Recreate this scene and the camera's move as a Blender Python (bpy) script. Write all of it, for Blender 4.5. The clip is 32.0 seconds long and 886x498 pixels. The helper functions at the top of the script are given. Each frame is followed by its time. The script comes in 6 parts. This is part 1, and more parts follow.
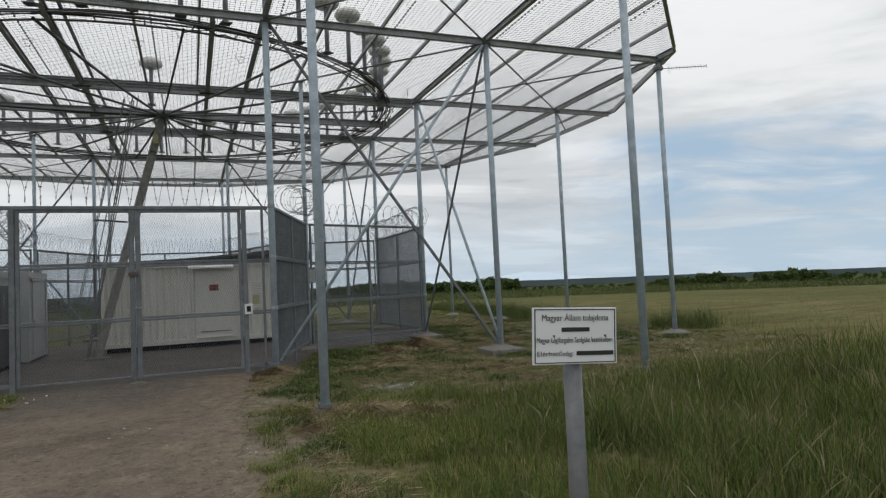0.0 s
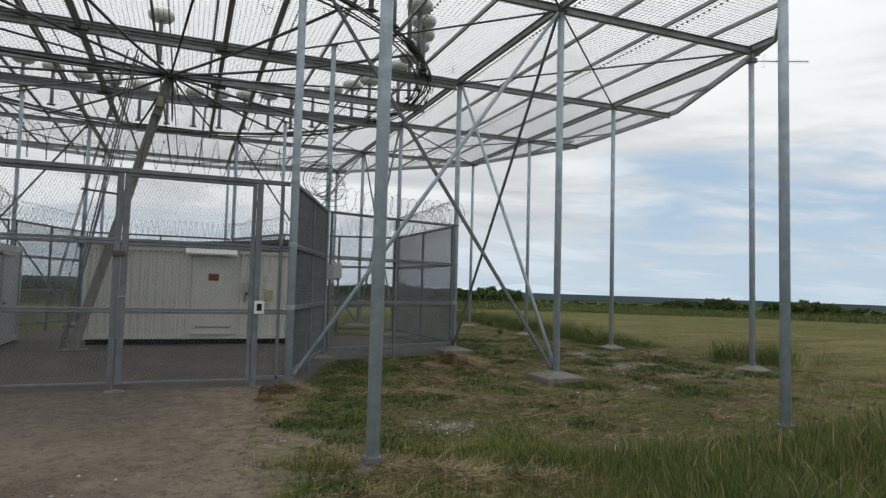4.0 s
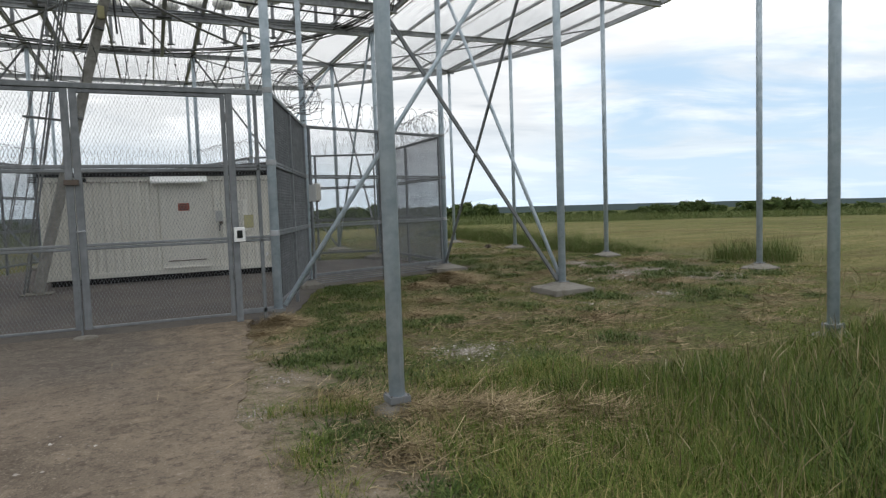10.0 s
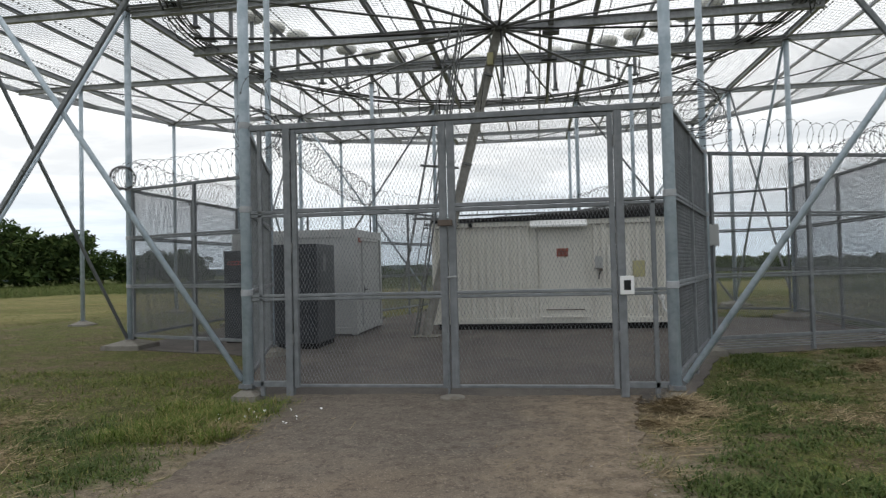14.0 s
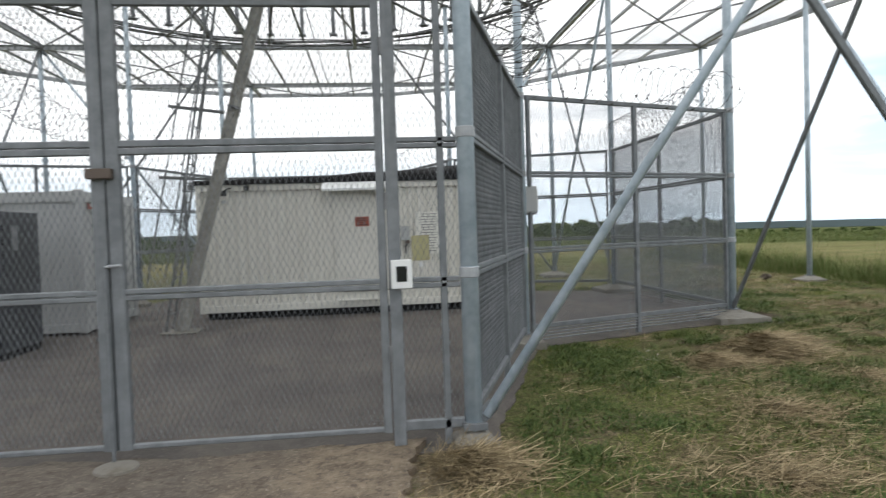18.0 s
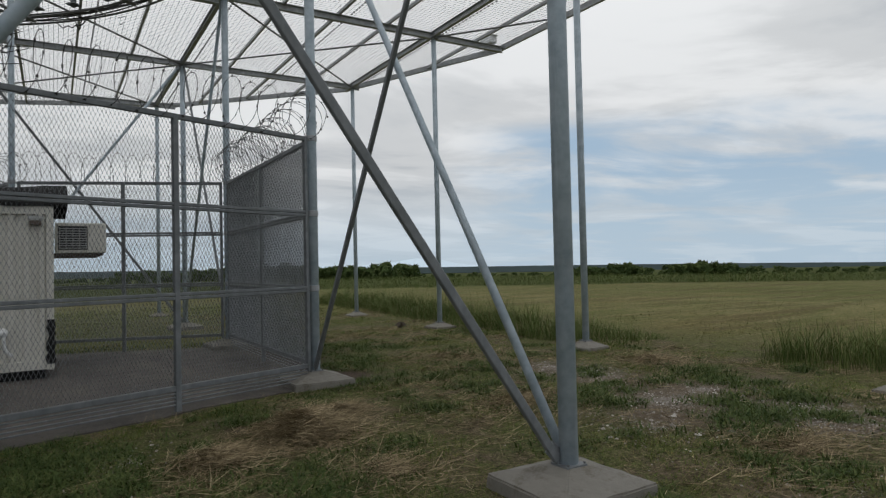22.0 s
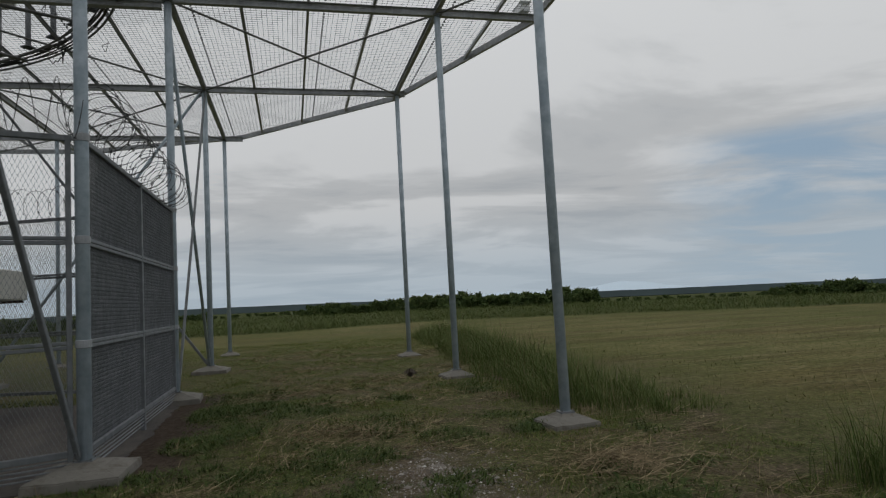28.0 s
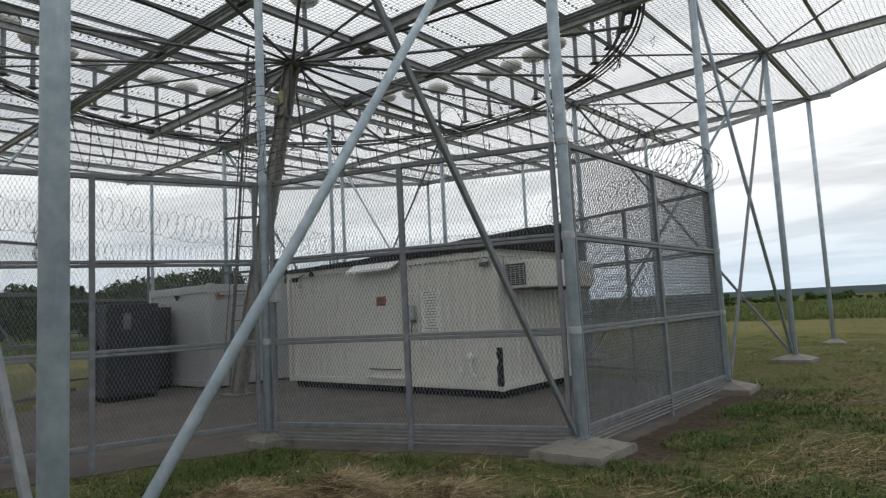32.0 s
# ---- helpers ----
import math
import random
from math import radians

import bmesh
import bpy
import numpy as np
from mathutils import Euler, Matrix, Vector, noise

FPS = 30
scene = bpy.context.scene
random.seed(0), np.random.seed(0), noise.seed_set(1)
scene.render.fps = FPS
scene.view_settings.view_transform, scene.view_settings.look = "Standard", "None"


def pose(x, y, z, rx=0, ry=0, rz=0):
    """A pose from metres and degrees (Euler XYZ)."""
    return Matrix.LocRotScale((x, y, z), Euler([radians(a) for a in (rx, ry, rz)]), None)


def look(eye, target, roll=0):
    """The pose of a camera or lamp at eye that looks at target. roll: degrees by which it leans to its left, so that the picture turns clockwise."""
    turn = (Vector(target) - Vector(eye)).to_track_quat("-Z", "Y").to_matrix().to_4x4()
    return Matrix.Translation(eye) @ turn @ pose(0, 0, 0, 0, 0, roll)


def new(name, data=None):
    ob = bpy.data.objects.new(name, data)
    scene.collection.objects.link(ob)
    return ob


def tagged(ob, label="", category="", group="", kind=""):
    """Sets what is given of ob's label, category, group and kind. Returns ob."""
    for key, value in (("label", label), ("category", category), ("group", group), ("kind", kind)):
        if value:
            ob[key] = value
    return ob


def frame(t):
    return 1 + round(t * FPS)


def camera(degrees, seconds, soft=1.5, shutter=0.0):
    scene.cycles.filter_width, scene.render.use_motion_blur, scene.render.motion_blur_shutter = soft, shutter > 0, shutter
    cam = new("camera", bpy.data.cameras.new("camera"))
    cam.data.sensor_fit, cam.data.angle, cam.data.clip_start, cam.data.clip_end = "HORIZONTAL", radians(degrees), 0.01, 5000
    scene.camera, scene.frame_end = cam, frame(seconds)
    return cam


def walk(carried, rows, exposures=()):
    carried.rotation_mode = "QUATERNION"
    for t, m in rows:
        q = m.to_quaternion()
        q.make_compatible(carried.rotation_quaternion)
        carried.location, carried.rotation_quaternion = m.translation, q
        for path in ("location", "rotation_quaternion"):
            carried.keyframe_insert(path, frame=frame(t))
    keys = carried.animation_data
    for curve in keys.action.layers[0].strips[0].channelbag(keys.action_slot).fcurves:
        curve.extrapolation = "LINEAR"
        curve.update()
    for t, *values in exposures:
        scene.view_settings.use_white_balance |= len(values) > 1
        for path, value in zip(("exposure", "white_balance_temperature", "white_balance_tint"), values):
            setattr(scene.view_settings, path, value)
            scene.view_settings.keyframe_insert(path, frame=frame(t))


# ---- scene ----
cam = camera(69.6, 32.0, soft=1.25, shutter=0.2)

PATH = [
    (0, (0.962, -20.662, 1.476), (1.699, -18.806, 1.58), -2.7),
    (0.5, (0.898, -20.401, 1.49), (1.691, -18.568, 1.59), -2.6),
    (1, (0.932, -19.99, 1.453), (1.533, -18.085, 1.54), -1.7),
    (1.5, (0.878, -19.695, 1.456), (1.518, -17.802, 1.535), -0.5),
    (2, (0.799, -19.432, 1.465), (1.457, -17.545, 1.533), 0.0),
    (2.5, (0.854, -19.049, 1.505), (1.333, -17.109, 1.588), 1.4),
    (3, (0.848, -18.723, 1.497), (1.217, -16.759, 1.576), 2.1),
    (3.5, (0.853, -18.375, 1.498), (1.399, -16.452, 1.574), 1.6),
    (4, (0.902, -18.005, 1.508), (1.647, -16.153, 1.631), 1.5),
    (4.5, (0.899, -17.679, 1.514), (1.727, -15.862, 1.63), 1.1),
    (6.5, (0.864, -17.323, 1.471), (1.649, -15.485, 1.542), 0.7),
    (7, (0.869, -17.312, 1.471), (1.66, -15.476, 1.538), -0.0),
    (7.5, (0.874, -17.316, 1.464), (1.634, -15.467, 1.525), -0.5),
    (8, (0.881, -17.321, 1.464), (1.629, -15.467, 1.515), -1.0),
    (8.5, (0.897, -17.311, 1.46), (1.624, -15.448, 1.503), -1.7),
    (9, (0.955, -17.291, 1.44), (1.721, -15.444, 1.409), -1.8),
    (9.5, (0.989, -17.191, 1.4), (1.759, -15.35, 1.261), -1.6),
    (10, (0.905, -16.969, 1.422), (1.726, -15.15, 1.29), -2.0),
    (10.5, (0.91, -16.766, 1.413), (1.867, -15.011, 1.346), -2.0),
    (11, (0.978, -16.469, 1.443), (1.914, -14.704, 1.352), -2.9),
    (11.5, (0.91, -16.223, 1.434), (1.546, -14.328, 1.354), -2.3),
    (12, (0.853, -15.991, 1.438), (1.409, -14.07, 1.456), -1.8),
    (12.5, (0.842, -15.709, 1.477), (1.14, -13.731, 1.442), -0.1),
    (13, (0.953, -15.522, 1.484), (1.149, -13.531, 1.496), 1.0),
    (13.5, (0.981, -15.252, 1.42), (0.91, -13.254, 1.451), -0.6),
    (14, (1.021, -14.874, 1.396), (0.73, -12.896, 1.449), -1.4),
    (14.5, (1.118, -14.574, 1.414), (0.661, -12.629, 1.491), -2.3),
    (16.5, (1.172, -13.239, 1.42), (0.426, -11.387, 1.31), -2.5),
    (17, (1.336, -12.74, 1.407), (1.067, -10.764, 1.256), -2.9),
    (17.5, (1.562, -12.473, 1.44), (1.52, -10.478, 1.319), -3.7),
    (18, (1.802, -12.126, 1.443), (2.021, -10.139, 1.381), -1.9),
    (18.5, (1.972, -11.825, 1.462), (2.601, -9.927, 1.439), -1.0),
    (19, (2.219, -11.659, 1.478), (3.022, -9.828, 1.423), -1.0),
    (19.5, (2.593, -11.518, 1.466), (3.57, -9.774, 1.501), -0.5),
    (20, (2.969, -11.268, 1.447), (3.95, -9.529, 1.558), -0.0),
    (20.5, (3.34, -11.174, 1.452), (4.478, -9.531, 1.535), -1.5),
    (21, (3.694, -11.134, 1.471), (4.695, -9.406, 1.57), -1.0),
    (21.5, (4.041, -10.966, 1.451), (5.008, -9.217, 1.529), -1.0),
    (22, (4.466, -10.853, 1.409), (5.51, -9.147, 1.458), -1.3),
    (22.5, (4.915, -10.817, 1.431), (5.942, -9.102, 1.475), -1.4),
    (23, (5.359, -10.693, 1.454), (6.476, -9.036, 1.536), -0.1),
    (23.5, (5.8, -10.6, 1.403), (6.985, -8.99, 1.469), -0.4),
    (24, (6.208, -10.566, 1.416), (7.244, -8.856, 1.457), -1.4),
    (24.5, (6.663, -10.45, 1.391), (7.673, -8.724, 1.451), -1.6),
    (25, (7.075, -10.424, 1.389), (8.142, -8.733, 1.437), -1.7),
    (25.5, (7.442, -10.247, 1.348), (8.296, -8.439, 1.353), -2.3),
    (27.5, (9.11, -9.581, 1.371), (9.749, -7.692, 1.526), -3.6),
    (28, (9.488, -9.429, 1.387), (9.956, -7.49, 1.539), -3.1),
    (28.5, (9.942, -9.177, 1.354), (10.509, -7.272, 1.581), -2.6),
    (29, (10.266, -9.043, 1.423), (10.626, -7.086, 1.623), -3.0),
    (29.5, (10.431, -8.823, 1.382), (10.06, -6.859, 1.46), -2.9),
    (30, (10.607, -8.703, 1.409), (9.786, -6.884, 1.537), -1.8),
    (30.5, (10.723, -8.676, 1.411), (9.533, -7.075, 1.56), -1.5),
    (31, (10.815, -8.652, 1.451), (9.446, -7.199, 1.58), -1.1),
    (31.5, (10.845, -8.66, 1.453), (9.507, -7.182, 1.619), -1.9),
    (32, (10.85, -8.625, 1.422), (9.573, -7.097, 1.61), -3.0),
]
EXPOSURES = [(0, -0.42), (1, -0.5), (2, -0.42), (3, -0.22), (4, -0.32), (8, -0.4), (9, -0.36), (10, 0.12), (12, 0.0), (13, 0.04), (14.5, 0.18), (17, 0.60), (18, 0.64), (19, 0.22), (20, -0.2), (21, -0.45), (22, -0.52), (24, -0.72), (25, -0.75), (28, -0.97), (29, -1.08), (30, -0.46), (31, -0.1), (32, -0.08)]
walk(cam, [(t, look(eye, target, roll)) for t, eye, target, roll in PATH], EXPOSURES)

# ---------------------------------------------------------------- world and sun
world = bpy.data.worlds.new("sky")
scene.world = world
world.use_nodes = True
wn, wl = world.node_tree.nodes, world.node_tree.links
wn.clear()
w_out = wn.new("ShaderNodeOutputWorld")
w_bg = wn.new("ShaderNodeBackground")
w_sky = wn.new("ShaderNodeTexSky")
w_sky.sky_type, w_sky.sun_disc = "NISHITA", False
w_sky.sun_elevation, w_sky.sun_rotation = radians(75), radians(198)
w_gain = wn.new("ShaderNodeMix")
w_gain.data_type, w_gain.blend_type = "RGBA", "MULTIPLY"
w_gain.inputs[0].default_value = 1.0
w_gain.inputs[7].default_value = (0.15, 0.145, 0.135, 1)
wl.new(w_sky.outputs[0], w_gain.inputs[6])
w_co = wn.new("ShaderNodeTexCoord")
w_sep = wn.new("ShaderNodeSeparateXYZ")
wl.new(w_co.outputs["Generated"], w_sep.inputs[0])


def wmath(op, a, b=0.0):
    n = wn.new("ShaderNodeMath")
    n.operation = op
    for i, v in enumerate((a, b)):
        if isinstance(v, (int, float)):
            n.inputs[i].default_value = v
        else:
            wl.new(v, n.inputs[i])
    return n.outputs[0]


# cloud deck as a flat layer seen in perspective
w_h = wmath("ADD", wmath("MAXIMUM", w_sep.outputs[2], 0.0), 0.09)
w_px, w_py = wmath("DIVIDE", w_sep.outputs[0], w_h), wmath("DIVIDE", w_sep.outputs[1], w_h)
w_comb = wn.new("ShaderNodeCombineXYZ")
wl.new(w_px, w_comb.inputs[0]), wl.new(w_py, w_comb.inputs[1])


def wnoise(scale, detail, rough, shift):
    m = wn.new("ShaderNodeMapping")
    m.inputs[1].default_value = shift
    m.inputs[2].default_value = (0, 0, radians(35))
    m.inputs[3].default_value = (1.0, 1.35, 1.0)
    wl.new(w_comb.outputs[0], m.inputs[0])
    n = wn.new("ShaderNodeTexNoise")
    n.inputs["Scale"].default_value, n.inputs["Detail"].default_value = scale, detail
    n.inputs["Roughness"].default_value = rough
    n.inputs["Distortion"].default_value = 0.4
    wl.new(m.outputs[0], n.inputs["Vector"])
    return n.outputs["Fac"]


def wramp(fac, stops):
    r = wn.new("ShaderNodeValToRGB")
    r.color_ramp.interpolation = "EASE"
    while len(r.color_ramp.elements) < len(stops):
        r.color_ramp.elements.new(0.5)
    for e, (p, c) in zip(r.color_ramp.elements, stops):
        e.position, e.color = p, (*c, 1) if len(c) == 3 else c
    wl.new(fac, r.inputs[0])
    return r.outputs[0]


w_clump = wnoise(0.30, 7.0, 0.55, (3.1, 1.2, 0.0))
# open blue towards the east, below the edge of the cloud sheet
w_len = wmath("SQRT", wmath("ADD", wmath("MULTIPLY", w_sep.outputs[0], w_sep.outputs[0]), wmath("MULTIPLY", w_sep.outputs[1], w_sep.outputs[1])))
w_east = wmath("DIVIDE", wmath("ADD", wmath("MULTIPLY", w_sep.outputs[0], 0.90), wmath("MULTIPLY", w_sep.outputs[1], 0.44)), wmath("MAXIMUM", w_len, 0.01))
w_edge = wmath("ADD", w_sep.outputs[2], wmath("MULTIPLY", wmath("SUBTRACT", w_clump, 0.5), 0.16))
w_open = wmath("MULTIPLY", wramp(w_east, [(0.83, (0,) * 3), (0.93, (1,) * 3)]), wramp(w_edge, [(0.165, (1,) * 3), (0.205, (0,) * 3)]))
w_thin = wramp(wnoise(0.75, 6.0, 0.55, (1.0, 8.0, 0.0)), [(0.40, (0.04,) * 3), (0.62, (0.80,) * 3)])
w_cover = wmath("SUBTRACT", 1.0, wmath("MULTIPLY", w_open, wmath("SUBTRACT", 1.0, w_thin)))
w_tone = wramp(wnoise(0.5, 8.0, 0.55, (7.7, 4.0, 2.0)), [(0.34, (0.76, 0.805, 0.85)), (0.455, (0.94, 0.97, 0.995)), (0.565, (1.20, 1.225, 1.245))])
w_blue = wn.new("ShaderNodeMix")
w_blue.data_type = "RGBA"
w_blue.inputs[0].default_value = 0.85
w_blue.inputs[7].default_value = (0.58, 0.80, 1.04, 1)
wl.new(w_gain.outputs[2], w_blue.inputs[6])
w_mix = wn.new("ShaderNodeMix")
w_mix.data_type = "RGBA"
wl.new(w_cover, w_mix.inputs[0]), wl.new(w_blue.outputs[2], w_mix.inputs[6]), wl.new(w_tone, w_mix.inputs[7])
# an overcast sky is brighter overhead
w_top = wn.new("ShaderNodeMix")
w_top.data_type, w_top.blend_type = "RGBA", "MULTIPLY"
w_top.inputs[0].default_value = 1.0
wl.new(w_mix.outputs[2], w_top.inputs[6])
wl.new(wramp(w_sep.outputs[2], [(0.10, (0.84,) * 3), (0.60, (1.0,) * 3)]), w_top.inputs[7])
# haze towards the horizon
w_haze = wn.new("ShaderNodeMix")
w_haze.data_type = "RGBA"
wl.new(wramp(w_sep.outputs[2], [(0.0, (0.75,) * 3), (0.16, (0.0,) * 3)]), w_haze.inputs[0])
wl.new(w_top.outputs[2], w_haze.inputs[6])
w_haze.inputs[7].default_value = (0.63, 0.78, 0.91, 1)
wl.new(w_haze.outputs[2], w_bg.inputs[0])
w_bg.inputs[1].default_value = 1.06
wl.new(w_bg.outputs[0], w_out.inputs[0])

sun_data = bpy.data.lights.new("sun", "SUN")
sun_data.energy, sun_data.angle, sun_data.color = 0.5, radians(20), (1.0, 0.96, 0.9)
sun = new("sun", sun_data)
sun.matrix_world = look((0, 0, 50), (4, 12, 0))

# ---------------------------------------------------------------- materials


class Mat:
    """A small builder for node materials."""

    def __init__(self, name, rough=0.6, metal=0.0):
        self.m = bpy.data.materials.new(name)
        self.m.use_nodes = True
        self.n, self.l = self.m.node_tree.nodes, self.m.node_tree.links
        self.b = self.n["Principled BSDF"]
        self.b.inputs["Roughness"].default_value = rough
        self.b.inputs["Metallic"].default_value = metal
        self.co = self.n.new("ShaderNodeTexCoord").outputs["Object"]

    def world(self):
        self.co = self.n.new("ShaderNodeNewGeometry").outputs["Position"]
        return self

    def stretch(self, x, y, z):
        m = self.n.new("ShaderNodeMapping")
        m.inputs[3].default_value = (x, y, z)
        self.l.new(self.co, m.inputs[0])
        return m.outputs[0]

    def noise(self, scale, detail=5.0, rough=0.6, co=None):
        n = self.n.new("ShaderNodeTexNoise")
        n.inputs["Scale"].default_value, n.inputs["Detail"].default_value = scale, detail
        n.inputs["Roughness"].default_value = rough
        self.l.new(co or self.co, n.inputs["Vector"])
        return n.outputs["Fac"]

    def ramp(self, fac, stops):
        r = self.n.new("ShaderNodeValToRGB")
        while len(r.color_ramp.elements) < len(stops):
            r.color_ramp.elements.new(0.5)
        for e, (p, c) in zip(r.color_ramp.elements, stops):
            c = (c,) * 3 if isinstance(c, (int, float)) else c
            e.position, e.color = p, (*c, 1)
        self.l.new(fac, r.inputs[0])
        return r.outputs[0]

    def mix(self, fac, a, b, how="MIX"):
        x = self.n.new("ShaderNodeMix")
        x.data_type, x.blend_type = "RGBA", how
        for i, v in ((0, fac), (6, a), (7, b)):
            if isinstance(v, (int, float)):
                x.inputs[i].default_value = v if i == 0 else (v, v, v, 1)
            elif isinstance(v, tuple):
                x.inputs[i].default_value = (*v, 1)
            else:
                self.l.new(v, x.inputs[i])
        return x.outputs[2]

    def rand(self):
        return self.n.new("ShaderNodeObjectInfo").outputs["Random"]

    def island(self):
        return self.n.new("ShaderNodeNewGeometry").outputs["Random Per Island"]

    def colour(self, c):
        if isinstance(c, tuple):
            self.b.inputs["Base Color"].default_value = (*c, 1)
        else:
            self.l.new(c, self.b.inputs["Base Color"])
        return self

    def gloss(self, fac):
        self.l.new(fac, self.b.inputs["Roughness"])
        return self

    def bump(self, fac, strength=0.3, dist=0.01):
        b = self.n.new("ShaderNodeBump")
        b.inputs["Strength"].default_value, b.inputs["Distance"].default_value = strength, dist
        self.l.new(fac, b.inputs["Height"])
        self.l.new(b.outputs[0], self.b.inputs["Normal"])
        return self


def galvanised(name, dark, light, rust=0.0, metal=0.12):
    a = Mat(name, 0.55, metal)
    c = a.mix(a.ramp(a.noise(9.0, 6.0), [(0.35, 0.0), (0.65, 1.0)]), dark, light)
    c = a.mix(a.ramp(a.noise(1.3, 3.0), [(0.3, 0.0), (0.75, 0.5)]), c, tuple(0.72 * v for v in dark))
    s = a.noise(2.2, 6.0, 0.7, a.stretch(5, 5, 0.35))
    c = a.mix(a.ramp(s, [(0.55, 0.0), (0.74, 0.55)]), c, tuple(min(1, 1.25 * v) for v in light))
    c = a.mix(a.ramp(a.noise(6.0, 9.0, 0.75, a.stretch(2.0, 2.0, 0.7)), [(0.66, 0.0), (0.74, 0.5)]), c, tuple(0.5 * v for v in dark))
    if rust:
        r = a.noise(3.0, 8.0, 0.75)
        c = a.mix(a.ramp(r, [(0.62, 0.0), (0.72, rust)]), c, (0.16, 0.10, 0.06))
    a.colour(c).gloss(a.ramp(a.noise(14.0), [(0.2, 0.42), (0.8, 0.68)]))
    return a.bump(a.noise(40.0), 0.12, 0.004).m


STEEL = galvanised("galvanised steel", (0.135, 0.147, 0.158), (0.21, 0.223, 0.237))
BEAM = galvanised("galvanised beam steel", (0.30, 0.315, 0.335), (0.46, 0.475, 0.495))
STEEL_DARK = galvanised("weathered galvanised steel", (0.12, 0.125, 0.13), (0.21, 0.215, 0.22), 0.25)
TUBE = galvanised("galvanised tube", (0.34, 0.415, 0.48), (0.51, 0.585, 0.65), 0.10)
MESH = galvanised("galvanised expanded metal", (0.175, 0.187, 0.20), (0.275, 0.29, 0.305))
GRATE = galvanised("galvanised deck mesh", (0.15, 0.157, 0.168), (0.25, 0.26, 0.27))
RAZOR = galvanised("razor wire steel", (0.060, 0.062, 0.065), (0.13, 0.13, 0.13), 0.3, 0.4)
TIMBER = galvanised("weathered mast channel", (0.22, 0.21, 0.19), (0.38, 0.37, 0.34), 0.4, 0.1)


def plain(name, col, rough=0.6, metal=0.0, spread=0.25, scale=6.0):
    a = Mat(name, rough, metal)
    lo, hi = tuple(v * (1 - spread) for v in col), tuple(min(1, v * (1 + spread)) for v in col)
    a.colour(a.mix(a.noise(scale, 6.0), lo, hi))
    return a.bump(a.noise(scale * 12), 0.1, 0.003).m


CABLE = plain("black cable", (0.025, 0.025, 0.027), 0.5)
RADOME = plain("white radome plastic", (0.72, 0.71, 0.66), 0.4, 0, 0.12)
# bitumen black; under the container the same black stands in for shade
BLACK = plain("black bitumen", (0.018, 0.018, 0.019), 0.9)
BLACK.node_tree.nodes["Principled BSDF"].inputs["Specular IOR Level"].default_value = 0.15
DARKBOX = plain("dark grey painted steel", (0.024, 0.028, 0.036), 0.45)
WHITE = plain("white plastic", (0.75, 0.76, 0.76), 0.4, 0, 0.06)
REDSIGN = plain("faded red sign", (0.33, 0.09, 0.06), 0.6)
RED = plain("red lettering", (0.5, 0.06, 0.05), 0.5)
INK = plain("black ink", (0.02, 0.02, 0.02), 0.6)
LATCH = plain("rusty lock", (0.11, 0.085, 0.07), 0.6, 0.3)
YELLOWED = plain("yellowed paper", (0.42, 0.39, 0.22), 0.7)
GLASS = plain("dark screen", (0.01, 0.012, 0.014), 0.15)


def painted(name, col, streak):
    a = Mat(name, 0.5)
    c = a.mix(a.noise(2.0, 5.0), tuple(v * 0.9 for v in col), col)
    s = a.noise(1.6, 8.0, 0.7, a.stretch(6, 6, 0.4))
    c = a.mix(a.ramp(s, [(0.55, 0.0), (0.8, 0.55)]), c, streak)
    c = a.mix(a.ramp(a.noise(7.0, 8.0, 0.7), [(0.66, 0.0), (0.75, 0.5)]), c, (0.25, 0.19, 0.13))
    return a.colour(c).bump(a.noise(60), 0.08, 0.002).m


CREAM = painted("cream painted steel", (0.68, 0.665, 0.61), (0.42, 0.39, 0.32))
GREYPAINT = painted("light grey painted steel", (0.42, 0.43, 0.43), (0.28, 0.28, 0.27))

a = Mat("concrete footing", 0.9)
a.colour(a.mix(a.ramp(a.noise(5, 8), [(0.3, 0.0), (0.7, 1.0)]), (0.163, 0.155, 0.133), (0.267, 0.254, 0.224)))
a.colour(a.mix(a.ramp(a.noise(3.2, 9, 0.75), [(0.50, 0.0), (0.66, 0.8)]), a.mix(a.noise(6, 8), (0.142, 0.132, 0.114), (0.237, 0.225, 0.200)), (0.090, 0.074, 0.053)))
CONCRETE = a.bump(a.noise(30, 8), 0.5, 0.01).m

a = Mat("field and grass soil", 0.95).world()
a.b.inputs["Specular IOR Level"].default_value = 0.04
soil = a.mix(a.ramp(a.noise(3.0, 9, 0.75), [(0.35, 0.0), (0.62, 1.0)]), (0.106, 0.079, 0.057), (0.182, 0.140, 0.099))
moss = a.mix(a.ramp(a.noise(2.3, 8, 0.75), [(0.40, 0.0), (0.60, 1.0)]), (0.064, 0.086, 0.024), (0.118, 0.132, 0.046))
near = a.mix(a.ramp(a.noise(0.9, 10, 0.78), [(0.49, 0.0), (0.59, 1.0)]), moss, soil)
near = a.mix(a.ramp(a.noise(4.5, 10, 0.82), [(0.53, 0.0), (0.61, 0.6)]), near, (0.180, 0.145, 0.090))
near = a.mix(a.ramp(a.noise(11.0, 9, 0.82), [(0.42, 0.85), (0.50, 0.0)]), near, (0.040, 0.042, 0.018))
near = a.mix(a.ramp(a.noise(28.0, 7, 0.8), [(0.43, 0.8), (0.51, 0.0)]), near, (0.036, 0.032, 0.019))
near = a.mix(a.ramp(a.noise(60.0, 5, 0.75, a.stretch(1.0, 0.30, 1.0)), [(0.55, 0.0), (0.62, 0.6)]), near, (0.32, 0.26, 0.155))
